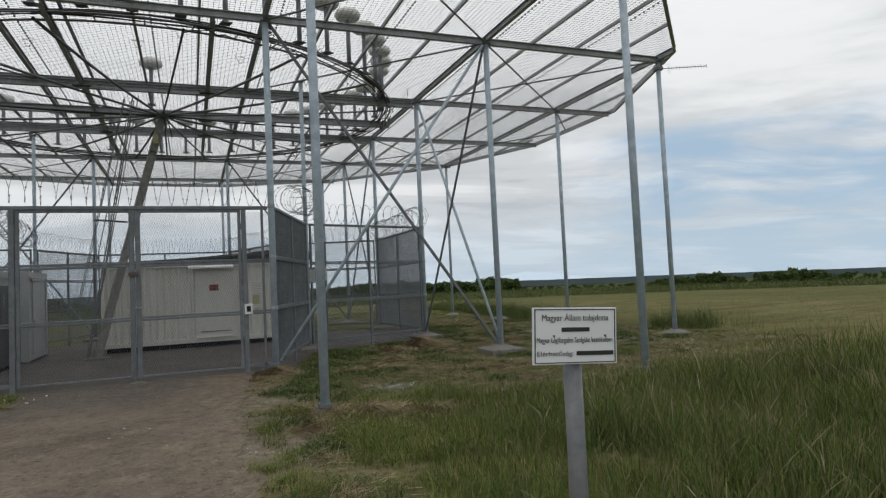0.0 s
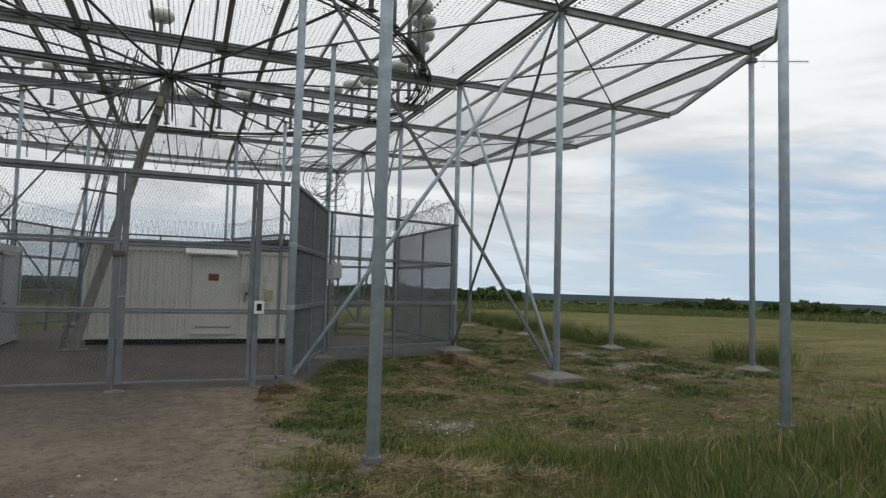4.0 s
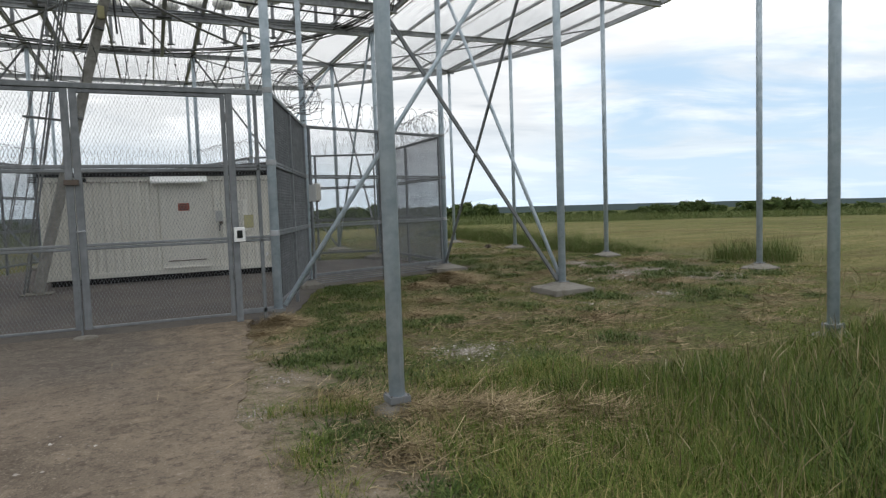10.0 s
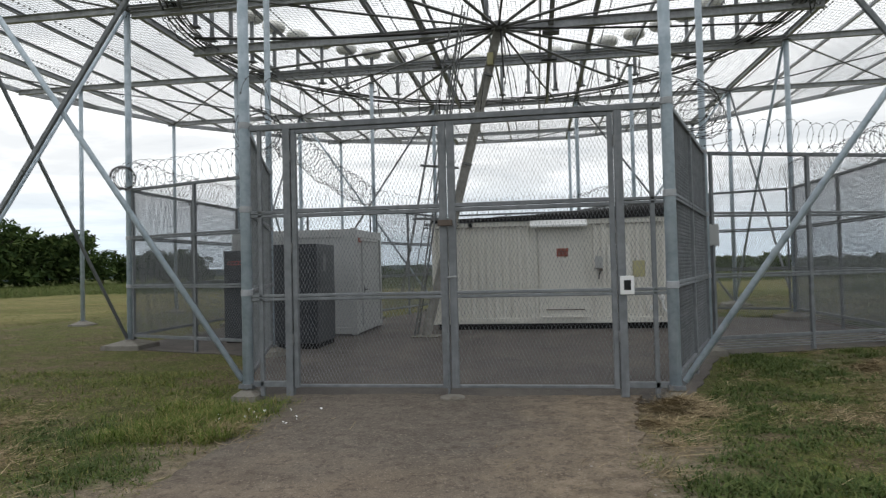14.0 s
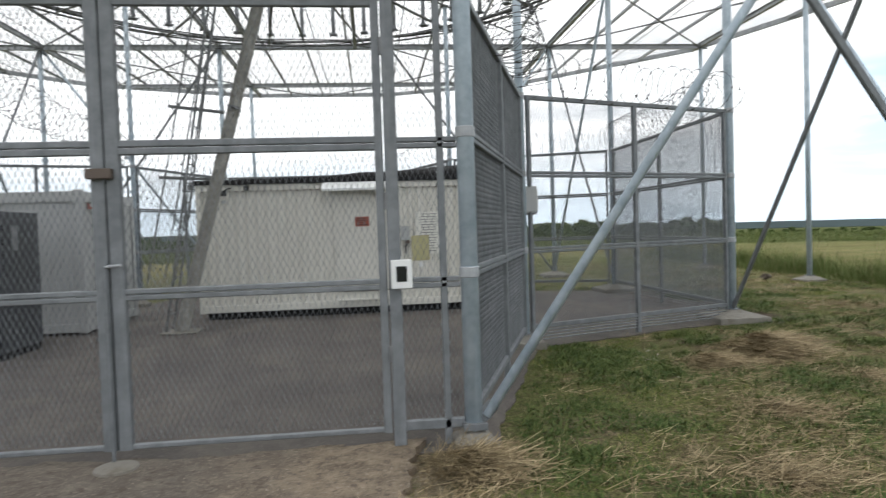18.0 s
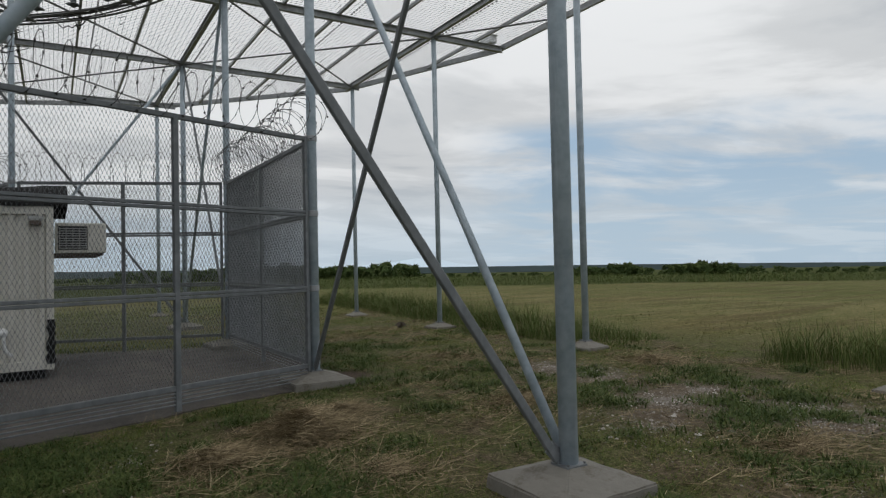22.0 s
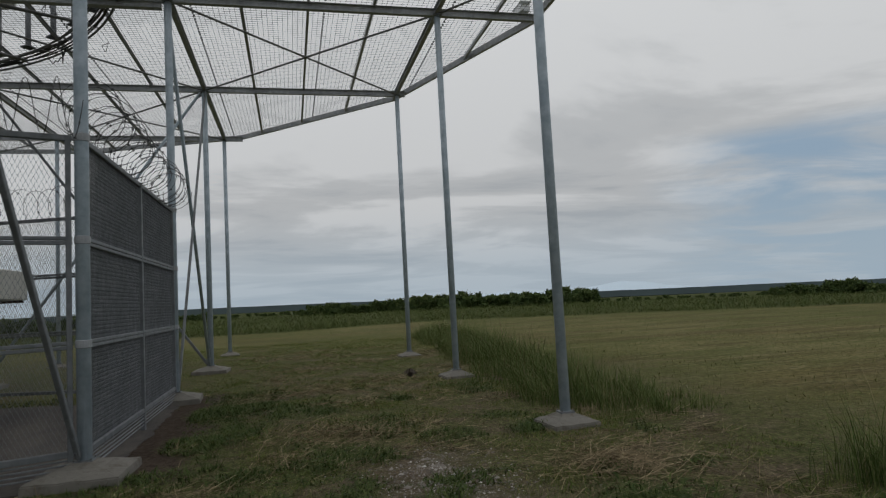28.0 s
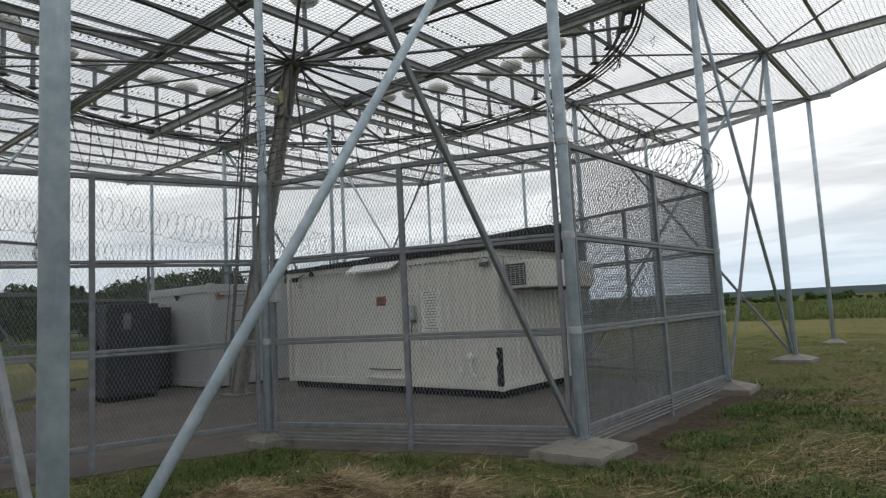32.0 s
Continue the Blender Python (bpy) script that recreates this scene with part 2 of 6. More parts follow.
near = a.mix(a.ramp(a.noise(55.0, 5, 0.75, a.stretch(0.30, 1.0, 1.0)), [(0.56, 0.0), (0.63, 0.5)]), near, (0.28, 0.225, 0.135))
near = a.mix(a.ramp(a.noise(44.0, 5, 0.75, a.stretch(0.5, 1.0, 1.0)), [(0.56, 0.0), (0.63, 0.7)]), near, (0.115, 0.145, 0.040))
field = a.mix(a.ramp(a.noise(0.07, 8, 0.62, a.stretch(1.0, 0.35, 1)), [(0.42, 0.0), (0.58, 1.0)]), (0.108, 0.120, 0.041), (0.200, 0.180, 0.082))
field = a.mix(a.ramp(a.noise(0.5, 9, 0.72, a.stretch(0.6, 1.4, 1)), [(0.46, 0.0), (0.60, 0.7)]), field, (0.074, 0.098, 0.027))
field = a.mix(a.ramp(a.noise(0.16, 8, 0.7, a.stretch(0.5, 1.6, 1)), [(0.52, 0.0), (0.64, 0.6)]), field, (0.185, 0.142, 0.066))
field = a.mix(a.ramp(a.noise(0.32, 9, 0.75, a.stretch(0.45, 1.8, 1)), [(0.50, 0.0), (0.58, 0.7)]), field, (0.100, 0.080, 0.040))
field = a.mix(a.ramp(a.noise(0.9, 10, 0.8, a.stretch(0.22, 2.2, 1)), [(0.53, 0.0), (0.60, 0.65)]), field, (0.235, 0.205, 0.110))
field = a.mix(a.ramp(a.noise(9.0, 7, 0.75), [(0.40, 0.75), (0.55, 0.0)]), field, (0.045, 0.048, 0.014))
field = a.mix(a.ramp(a.noise(34.0, 5, 0.75, a.stretch(1.0, 0.4, 1)), [(0.52, 0.0), (0.62, 0.6)]), field, (0.21, 0.175, 0.078))
xyz = a.n.new("ShaderNodeSeparateXYZ")
a.l.new(a.co, xyz.inputs[0])


def amath(op, u, v):
    n = a.n.new("ShaderNodeMath")
    n.operation = op
    for i, w in enumerate((u, v)):
        if isinstance(w, (int, float)):
            n.inputs[i].default_value = w
        else:
            a.l.new(w, n.inputs[i])
    return n.outputs[0]


# dusty strip worn beside the track
side = amath("ADD", amath("ABSOLUTE", xyz.outputs[0], 0), amath("MULTIPLY", amath("SUBTRACT", a.noise(1.4, 8, 0.7), 0.5), 1.4))
worn = amath("MULTIPLY", a.ramp(amath("MULTIPLY", side, 0.1), [(0.195, 1.0), (0.290, 0.0)]), amath("LESS_THAN", xyz.outputs[1], -7.6))
dust = a.mix(a.ramp(a.noise(6, 9, 0.75), [(0.42, 0.0), (0.6, 1.0)]), (0.165, 0.135, 0.100), (0.290, 0.240, 0.180))
dust = a.mix(a.ramp(a.noise(80, 5, 0.75), [(0.52, 0.0), (0.62, 0.8)]), dust, (0.30, 0.255, 0.19))
dust = a.mix(a.ramp(a.noise(34, 6, 0.8), [(0.57, 0.0), (0.62, 0.75)]), dust, (0.33, 0.285, 0.235))
dust = a.mix(a.ramp(a.noise(13, 9, 0.8), [(0.40, 0.7), (0.48, 0.0)]), dust, (0.075, 0.062, 0.051))
base = amath("ADD", amath("ABSOLUTE", amath("SUBTRACT", xyz.outputs[0], 7.95), 0), amath("MULTIPLY", amath("SUBTRACT", a.noise(2.0, 8, 0.75), 0.5), 1.3))
base = amath("MULTIPLY", a.ramp(base, [(0.30, 1.0), (0.58, 0.0)]), amath("LESS_THAN", amath("ABSOLUTE", xyz.outputs[1], 0), 3.1))
bare = a.mix(a.ramp(a.noise(14.0, 9, 0.8), [(0.42, 0.0), (0.58, 1.0)]), (0.050, 0.037, 0.029), (0.100, 0.077, 0.060))
near = a.mix(base, near, bare)
worn_out = amath("ADD", amath("MULTIPLY", amath("ABSOLUTE", amath("SUBTRACT", xyz.outputs[0], 10.6), 0), 0.36), amath("MULTIPLY", amath("ABSOLUTE", amath("ADD", xyz.outputs[1], 6.2), 0), 0.20))
worn_out = amath("ADD", worn_out, amath("MULTIPLY", amath("SUBTRACT", a.noise(1.6, 9, 0.78), 0.5), 1.5))
earth = a.mix(a.ramp(a.noise(9.0, 9, 0.8), [(0.42, 0.0), (0.58, 1.0)]), (0.088, 0.066, 0.050), (0.172, 0.133, 0.100))
earth = a.mix(a.ramp(a.noise(70.0, 5, 0.75), [(0.55, 0.0), (0.63, 0.7)]), earth, (0.27, 0.23, 0.185))
near = a.mix(a.ramp(worn_out, [(0.40, 0.85), (0.72, 0.0)]), near, earth)
near = a.mix(amath("MULTIPLY", worn, a.ramp(a.noise(5.0, 9, 0.8), [(0.40, 0.35), (0.52, 1.0)])), near, dust)
sx = a.n.new("ShaderNodeVectorMath")
sx.operation = "LENGTH"
a.l.new(a.co, sx.inputs[0])
dist = a.n.new("ShaderNodeMath")
dist.operation = "MULTIPLY_ADD"
dist.inputs[1].default_value, dist.inputs[2].default_value = 0.01, 0.0
a.l.new(sx.outputs["Value"], dist.inputs[0])
wob = a.n.new("ShaderNodeMath")
wob.operation = "MULTIPLY_ADD"
a.l.new(a.noise(0.25, 4), wob.inputs[0])
wob.inputs[1].default_value = 0.05
a.l.new(dist.outputs[0], wob.inputs[2])
c = a.mix(a.ramp(wob.outputs[0], [(0.165, 0.0), (0.195, 1.0)]), near, field)
wild = a.mix(a.noise(0.3, 8), (0.042, 0.053, 0.015), (0.070, 0.080, 0.024))
slope = amath("ADD", amath("MULTIPLY", xyz.outputs[0], 0.6), amath("MULTIPLY", xyz.outputs[1], 0.8))
back = amath("SUBTRACT", amath("SUBTRACT", xyz.outputs[1], 28.5), amath("MULTIPLY", amath("MAXIMUM", amath("SUBTRACT", xyz.outputs[0], 8.0), 0.0), 0.3))
edge = amath("MAXIMUM", amath("SUBTRACT", slope, 37.0), amath("MAXIMUM", back, amath("SUBTRACT", -34.5, xyz.outputs[0])))
c = a.mix(a.ramp(amath("MULTIPLY", edge, 0.5), [(0.0, 0.0), (0.8, 1.0)]), c, wild)
a.colour(c)
GROUND = a.bump(a.noise(22, 10, 0.78), 0.75, 0.03).m

a = Mat("old asphalt with dust", 0.95).world()
a.b.inputs["Specular IOR Level"].default_value = 0.08
c = a.mix(a.ramp(a.noise(0.6, 8, 0.65), [(0.35, 0.0), (0.66, 1.0)]), (0.132, 0.107, 0.083), (0.226, 0.183, 0.141))
c = a.mix(a.ramp(a.noise(2.2, 9, 0.72), [(0.52, 0.0), (0.66, 0.75)]), c, (0.295, 0.240, 0.184))
c = a.mix(a.ramp(a.noise(3.1, 9, 0.75, a.stretch(1.0, 0.5, 1)), [(0.55, 0.0), (0.68, 0.6)]), c, (0.112, 0.089, 0.069))
road_xyz = a.n.new("ShaderNodeSeparateXYZ")
a.l.new(a.co, road_xyz.inputs[0])
swept = a.n.new("ShaderNodeMath")
swept.operation = "MULTIPLY_ADD"
a.l.new(a.noise(0.7, 8, 0.7), swept.inputs[0])
swept.inputs[1].default_value = 5.0
a.l.new(road_xyz.outputs[1], swept.inputs[2])
swept_far = a.n.new("ShaderNodeMath")
swept_far.operation = "MULTIPLY_ADD"
a.l.new(swept.outputs[0], swept_far.inputs[0])
swept_far.inputs[1].default_value, swept_far.inputs[2].default_value = 0.05, 1.0
c = a.mix(a.ramp(swept_far.outputs[0], [(0.56, 0.0), (0.66, 0.8)]), c, a.mix(a.ramp(a.noise(5.0, 9, 0.75), [(0.40, 0.0), (0.60, 1.0)]), (0.092, 0.082, 0.073), (0.155, 0.138, 0.120)))
drift = a.n.new("ShaderNodeMath")
drift.operation = "MULTIPLY_ADD"
a.l.new(a.noise(1.1, 9, 0.75), drift.inputs[0])
drift.inputs[1].default_value = 2.4
a.l.new(road_xyz.outputs[0], drift.inputs[2])
drift_far = a.n.new("ShaderNodeMath")
drift_far.operation = "MULTIPLY"
a.l.new(drift.outputs[0], drift_far.inputs[0])
drift_far.inputs[1].default_value = 0.25
c = a.mix(a.ramp(drift_far.outputs[0], [(0.42, 0.0), (0.66, 0.9)]), c, a.mix(a.ramp(a.noise(6, 9, 0.75), [(0.42, 0.0), (0.6, 1.0)]), (0.150, 0.119, 0.086), (0.265, 0.213, 0.157)))
c = a.mix(a.ramp(a.noise(75, 5, 0.75), [(0.54, 0.0), (0.66, 0.6)]), c, (0.30, 0.26, 0.215))
c = a.mix(a.ramp(a.noise(85, 5, 0.75, a.stretch(1.3, 0.9, 1)), [(0.36, 0.6), (0.48, 0.0)]), c, (0.060, 0.051, 0.042))
c = a.mix(a.ramp(a.noise(34, 6, 0.8), [(0.57, 0.0), (0.62, 0.75)]), c, (0.33, 0.285, 0.235))
c = a.mix(a.ramp(a.noise(13, 9, 0.8), [(0.40, 0.7), (0.48, 0.0)]), c, (0.075, 0.062, 0.051))
ROAD = a.colour(c).bump(a.noise(90, 6, 0.75), 0.8, 0.008).m

a = Mat("compound tarmac", 0.9).world()
a.b.inputs["Specular IOR Level"].default_value = 0.15
c = a.mix(a.ramp(a.noise(0.6, 7), [(0.35, 0.0), (0.7, 1.0)]), (0.070, 0.064, 0.061), (0.110, 0.099, 0.090))
c = a.mix(a.ramp(a.noise(70, 4, 0.7), [(0.5, 0.0), (0.68, 0.5)]), c, (0.17, 0.155, 0.145))
c = a.mix(a.ramp(a.noise(0.9, 9, 0.72, a.stretch(1.0, 0.6, 1)), [(0.50, 0.0), (0.62, 0.55)]), c, (0.155, 0.138, 0.120))
c = a.mix(a.ramp(a.noise(1.6, 9, 0.75), [(0.36, 0.6), (0.46, 0.0)]), c, (0.050, 0.046, 0.044))
c = a.mix(a.ramp(a.noise(26, 6, 0.8), [(0.60, 0.0), (0.65, 0.6)]), c, (0.24, 0.215, 0.185))
TARMAC = a.colour(c).bump(a.noise(90, 6, 0.7), 0.5, 0.005).m


def leafy(name, stops, rough=0.7):
    a = Mat(name, rough)
    a.colour(a.ramp(a.island(), stops))
    a.b.inputs["Specular IOR Level"].default_value = 0.05
    return a.m


GRASS = leafy("green grass", [(0.0, (0.062, 0.104, 0.020)), (0.45, (0.114, 0.158, 0.036)), (0.75, (0.180, 0.192, 0.058)), (1.0, (0.32, 0.26, 0.125))])
GRASS_STRIP = leafy("strip grass", [(0.0, (0.060, 0.098, 0.026)), (0.6, (0.115, 0.155, 0.048)), (0.9, (0.180, 0.192, 0.074)), (1.0, (0.30, 0.25, 0.14))])
GRASS_TALL = leafy("tall meadow grass", [(0.0, (0.050, 0.092, 0.018)), (0.5, (0.098, 0.146, 0.032)), (0.82, (0.168, 0.175, 0.058)), (0.9, (0.20, 0.17, 0.075)), (1.0, (0.31, 0.25, 0.135))])
WEED = leafy("leafy weeds", [(0.0, (0.044, 0.072, 0.024)), (0.6, (0.080, 0.112, 0.036)), (1.0, (0.140, 0.162, 0.060))])
GRASS_BELT = leafy("rough field grass", [(0.0, (0.044, 0.068, 0.018)), (0.6, (0.074, 0.100, 0.028)), (0.9, (0.110, 0.125, 0.044)), (1.0, (0.19, 0.17, 0.085))])
GRASS_FIELD = leafy("mown field grass", [(0.0, (0.070, 0.092, 0.026)), (0.5, (0.115, 0.132, 0.042)), (0.85, (0.175, 0.165, 0.066)), (1.0, (0.28, 0.235, 0.12))])
STRAW = leafy("dry straw", [(0.0, (0.105, 0.080, 0.048)), (0.35, (0.190, 0.147, 0.086)), (0.75, (0.300, 0.236, 0.140)), (1.0, (0.50, 0.41, 0.26))])
STUBBLE = leafy("dry stubble", [(0.0, (0.060, 0.045, 0.030)), (0.5, (0.120, 0.090, 0.058)), (0.85, (0.200, 0.156, 0.100)), (1.0, (0.34, 0.275, 0.175))])
STALK = leafy("grass stalks", [(0.0, (0.12, 0.10, 0.055)), (0.7, (0.20, 0.165, 0.095)), (0.94, (0.28, 0.235, 0.145)), (1.0, (0.46, 0.41, 0.30))])
PEBBLE = leafy("pale gravel", [(0.0, (0.13, 0.112, 0.095)), (0.6, (0.25, 0.225, 0.20)), (0.9, (0.36, 0.33, 0.30)), (1.0, (0.60, 0.575, 0.54))], 0.9)
LEAF = leafy("tree leaves", [(0.0, (0.020, 0.036, 0.012)), (0.6, (0.038, 0.062, 0.018)), (1.0, (0.070, 0.095, 0.030))])
LEAF_FAR = leafy("bush leaves", [(0.0, (0.042, 0.066, 0.024)), (0.6, (0.074, 0.106, 0.036)), (1.0, (0.125, 0.150, 0.056))])
BARK = plain("bark", (0.07, 0.055, 0.042), 0.9)
FAR_WOOD = plain("distant woods", (0.034, 0.052, 0.054), 1.0, 0, 0.35, 0.012)
# the haze of distance is put into the hills' pale blue colour
FAR_HILL = plain("hazy hills", (0.62, 0.74, 0.84), 1.0, 0, 0.04, 0.002)

# ---------------------------------------------------------------- mesh helpers
UP = Vector((0, 0, 1))


def box(bm, x0, y0, z0, x1, y1, z1, bevel=0.0):
    vs = [bm.verts.new((x, y, z)) for x in (x0, x1) for y in (y0, y1) for z in (z0, z1)]
    fs = [bm.faces.new([vs[i] for i in q]) for q in ((0, 1, 3, 2), (4, 6, 7, 5), (0, 4, 5, 1), (2, 3, 7, 6), (0, 2, 6, 4), (1, 5, 7, 3))]
    if bevel:
        es = list({e for f in fs for e in f.edges})
        bmesh.ops.bevel(bm, geom=es, offset=bevel, segments=2, affect="EDGES", profile=0.6)
    return bm


def frame_of(p, q, up=UP):
    d = (Vector(q) - Vector(p)).normalized()
    if abs(d.dot(up)) > 0.99:
        up = Vector((0, 1, 0))
    s = d.cross(up).normalized()
    return d, s, s.cross(d)


def prism(bm, p, q, section, up=UP, caps=True):
    """A bar from p to q with a closed section of (side, height) points."""
    p, q = Vector(p), Vector(q)
    d, s, u = frame_of(p, q, up)
    a = [bm.verts.new(p + s * x + u * y) for x, y in section]
    b = [bm.verts.new(q + s * x + u * y) for x, y in section]
    n = len(section)
    for i in range(n):
        j = (i + 1) % n
        bm.faces.new((a[i], a[j], b[j], b[i]))
    if caps:
        bm.faces.new(a[::-1]), bm.faces.new(b)
    return bm


def rect(w, h):
    return [(-w / 2, -h / 2), (w / 2, -h / 2), (w / 2, h / 2), (-w / 2, h / 2)]


def bevelled(w, h, r=0.006):
    x, y = w / 2, h / 2
    return [(-x + r, -y), (x - r, -y), (x, -y + r), (x, y - r), (x - r, y), (-x + r, y), (-x, y - r), (-x, -y + r)]


def ibeam(w, h, t=0.010):
    x, y = w / 2, h / 2
    return [(-x, -y), (x, -y), (x, -y + t), (t / 2, -y + t), (t / 2, y - t), (x, y - t), (x, y), (-x, y), (-x, y - t), (-t / 2, y - t), (-t / 2, -y + t), (-x, -y + t)]


def channel(w, h, t=0.008):
    x, y = w / 2, h / 2
    return [(-x, -y), (x, -y), (x, -y + t), (-x + t, -y + t), (-x + t, y - t), (x, y - t), (x, y), (-x, y)]


def angle(w, t=0.007):
    return [(0, 0), (w, 0), (w, t), (t, t), (t, w), (0, w)]


def ring(r, n):
    return [(r * math.cos(2 * math.pi * i / n), r * math.sin(2 * math.pi * i / n)) for i in range(n)]


def bar(bm, p, q, w, h=None, up=UP):
    return prism(bm, p, q, bevelled(w, h or w, min(0.006, w / 5)), up)


def rod(bm, p, q, r, n=8):
    return prism(bm, p, q, ring(r, n))


def tube(bm, pts, r, n=5, closed=False):
    """A tube along a line of points."""
    pts = [Vector(p) for p in pts]
    m, rows = len(pts), []
    for i, p in enumerate(pts):
        a = pts[i - 1] if i or closed else p
        b = pts[(i + 1) % m] if i < m - 1 or closed else p
        d, s, u = frame_of(a, b)
        rows.append([bm.verts.new(p + s * x + u * y) for x, y in ring(r, n)])
    for i in range(m if closed else m - 1):
        a, b = rows[i], rows[(i + 1) % m]
        for k in range(n):
            j = (k + 1) % n
            bm.faces.new((a[k], a[j], b[j], b[k]))
    return bm


def lathe(bm, profile, n=16, at=(0, 0, 0)):
    at = Vector(at)
    rows = [[bm.verts.new(at + Vector((r * math.cos(2 * math.pi * k / n), r * math.sin(2 * math.pi * k / n), z))) for k in range(n)] for r, z in profile]
    for a, b in zip(rows, rows[1:]):
        for k in range(n):
            j = (k + 1) % n
            bm.faces.new((a[k], a[j], b[j], b[k]))
    bm.faces.new(rows[0][::-1]), bm.faces.new(rows[-1])
    return bm


def mesh_of(name, bm, mat, smooth=False):
    me = bpy.data.meshes.new(name)
    bmesh.ops.recalc_face_normals(bm, faces=bm.faces) if len(bm.faces) < 20000 else None
    bm.to_mesh(me)
    bm.free()
    me.materials.append(mat)
    if smooth:
        me.shade_smooth()
    return me


def part(name, bm, mat, parent=None, label="", smooth=False):
    """Links a bmesh, or a ready mesh, as one object under its thing."""
    me = mesh_of(name, bm, mat, smooth) if isinstance(bm, bmesh.types.BMesh) else bm
    ob = new(name, me)
    ob.parent = parent
    return tagged(ob, label)


def thing(name, at, label, category, group="", kind=""):
    ob = new(name)
    ob.matrix_basis = at if isinstance(at, Matrix) else Matrix.Translation(at)
    return tagged(ob, label, category, group, kind)


def B():
    return bmesh.new()


def from_arrays(name, verts, faces, mat):
    me = bpy.data.meshes.new(name)
    me.from_pydata(verts, [], faces) if not isinstance(verts, np.ndarray) else fill_mesh(me, verts, faces)
    me.materials.append(mat)
    return me


def fill_mesh(me, verts, faces):
    """Verts (n, 3) and faces (m, k) from arrays, quickly."""
    m, k = faces.shape
    me.vertices.add(len(verts))
    me.vertices.foreach_set("co", verts.astype(np.float32).ravel())
    me.loops.add(m * k)
    me.loops.foreach_set("vertex_index", faces.astype(np.int32).ravel())
    me.polygons.add(m)
    me.polygons.foreach_set("loop_start", np.arange(0, m * k, k, dtype=np.int32))
    me.update(calc_edges=True)


# ---------------------------------------------------------------- plan
DECK = 7.14                     # underside of the deck's mesh
HALF = [(14.65, 2.75), (12.54, 8.1), (8.1, 12.54), (2.75, 14.65)]
RIM = HALF + [(-x, y) for x, y in HALF[::-1]] + [(-x, -y) for x, y in HALF] + [(x, -y) for x, y in HALF[::-1]]
CORNER = 3.8                    # inner corners of the fence
INNER = [(sx * CORNER, sy * CORNER) for sx in (-1, 1) for sy in (-1, 1)]
RING2 = [(x, y) for x in (-7.5, 7.5) for y in (-7.5, -2.5, 2.5, 7.5)] + [(x, y) for x in (-2.5, 2.5) for y in (-7.5, 7.5)]
RING3 = [(x, y) for x in (-12.5, 12.5) for y in (-7.5, -2.5, 2.5, 7.5)] + [(x, y) for y in (-12.5, 12.5) for x in (-7.5, -2.5, 2.5, 7.5)]


def across(axis, c):
    """The two ends, along the other axis, of the line axis = c inside the rim."""
    hits = []
    for (x0, y0), (x1, y1) in zip(RIM, RIM[1:] + RIM[:1]):
        a0, a1, b0, b1 = (x0, x1, y0, y1) if axis == "x" else (y0, y1, x0, x1)
        if (a0 - c) * (a1 - c) < 0:
            hits.append(b0 + (b1 - b0) * (c - a0) / (a1 - a0))
    return (min(hits), max(hits)) if len(hits) > 1 else None


# ---------------------------------------------------------------- ground
def ground_height(x, y):
    d = math.hypot(x, y)
    near = 0.035 * noise.noise((x * 0.35, y * 0.35, 0)) + 0.015 * noise.noise((x * 1.3, y * 1.3, 3))
    if abs(x) < 2.2 and y < 0 and y > -60 or d < 9:
        near *= 0.15
    far = 0.0 if d < 40 else min(1.0, (d - 40) / 200) * 0.8 * noise.noise((x * 0.006, y * 0.006, 9))
    return near - 0.12 - 0.06 * max(0.0, min(1.0, (9.5 - max(abs(x), abs(y))) / 2.0)) + far - max(0.0, d - 60) * 0.006 * min(1.0, max(0.0, d - 60) / 400) - 0.010 * max(0.0, 0.96 * x + 0.28 * y - 42)


def build_ground():
    radii = [0.0] + [0.45 * 1.035 ** i for i in range(0, 1000) if 0.45 * 1.035 ** i < 4500]
    n = 160
    vs = [(0, -6, ground_height(0, -6))]
    for r in radii[1:]:
        for k in range(n):
            x, y = r * math.cos(2 * math.pi * k / n), -6 + r * math.sin(2 * math.pi * k / n)
            vs.append((x, y, ground_height(x, y)))
    fs = [(0, 1 + k, 1 + (k + 1) % n) for k in range(n)]
    for i in range(len(radii) - 2):
        for k in range(n):
            a, b = 1 + i * n + k, 1 + i * n + (k + 1) % n
            fs.append((a, a + n, b + n, b))
    me = from_arrays("ground", vs, fs, GROUND)
    me.shade_smooth()
    tagged(new("ground", me), "flat mown grassland with straw and bare patches", "ground", kind="structure")


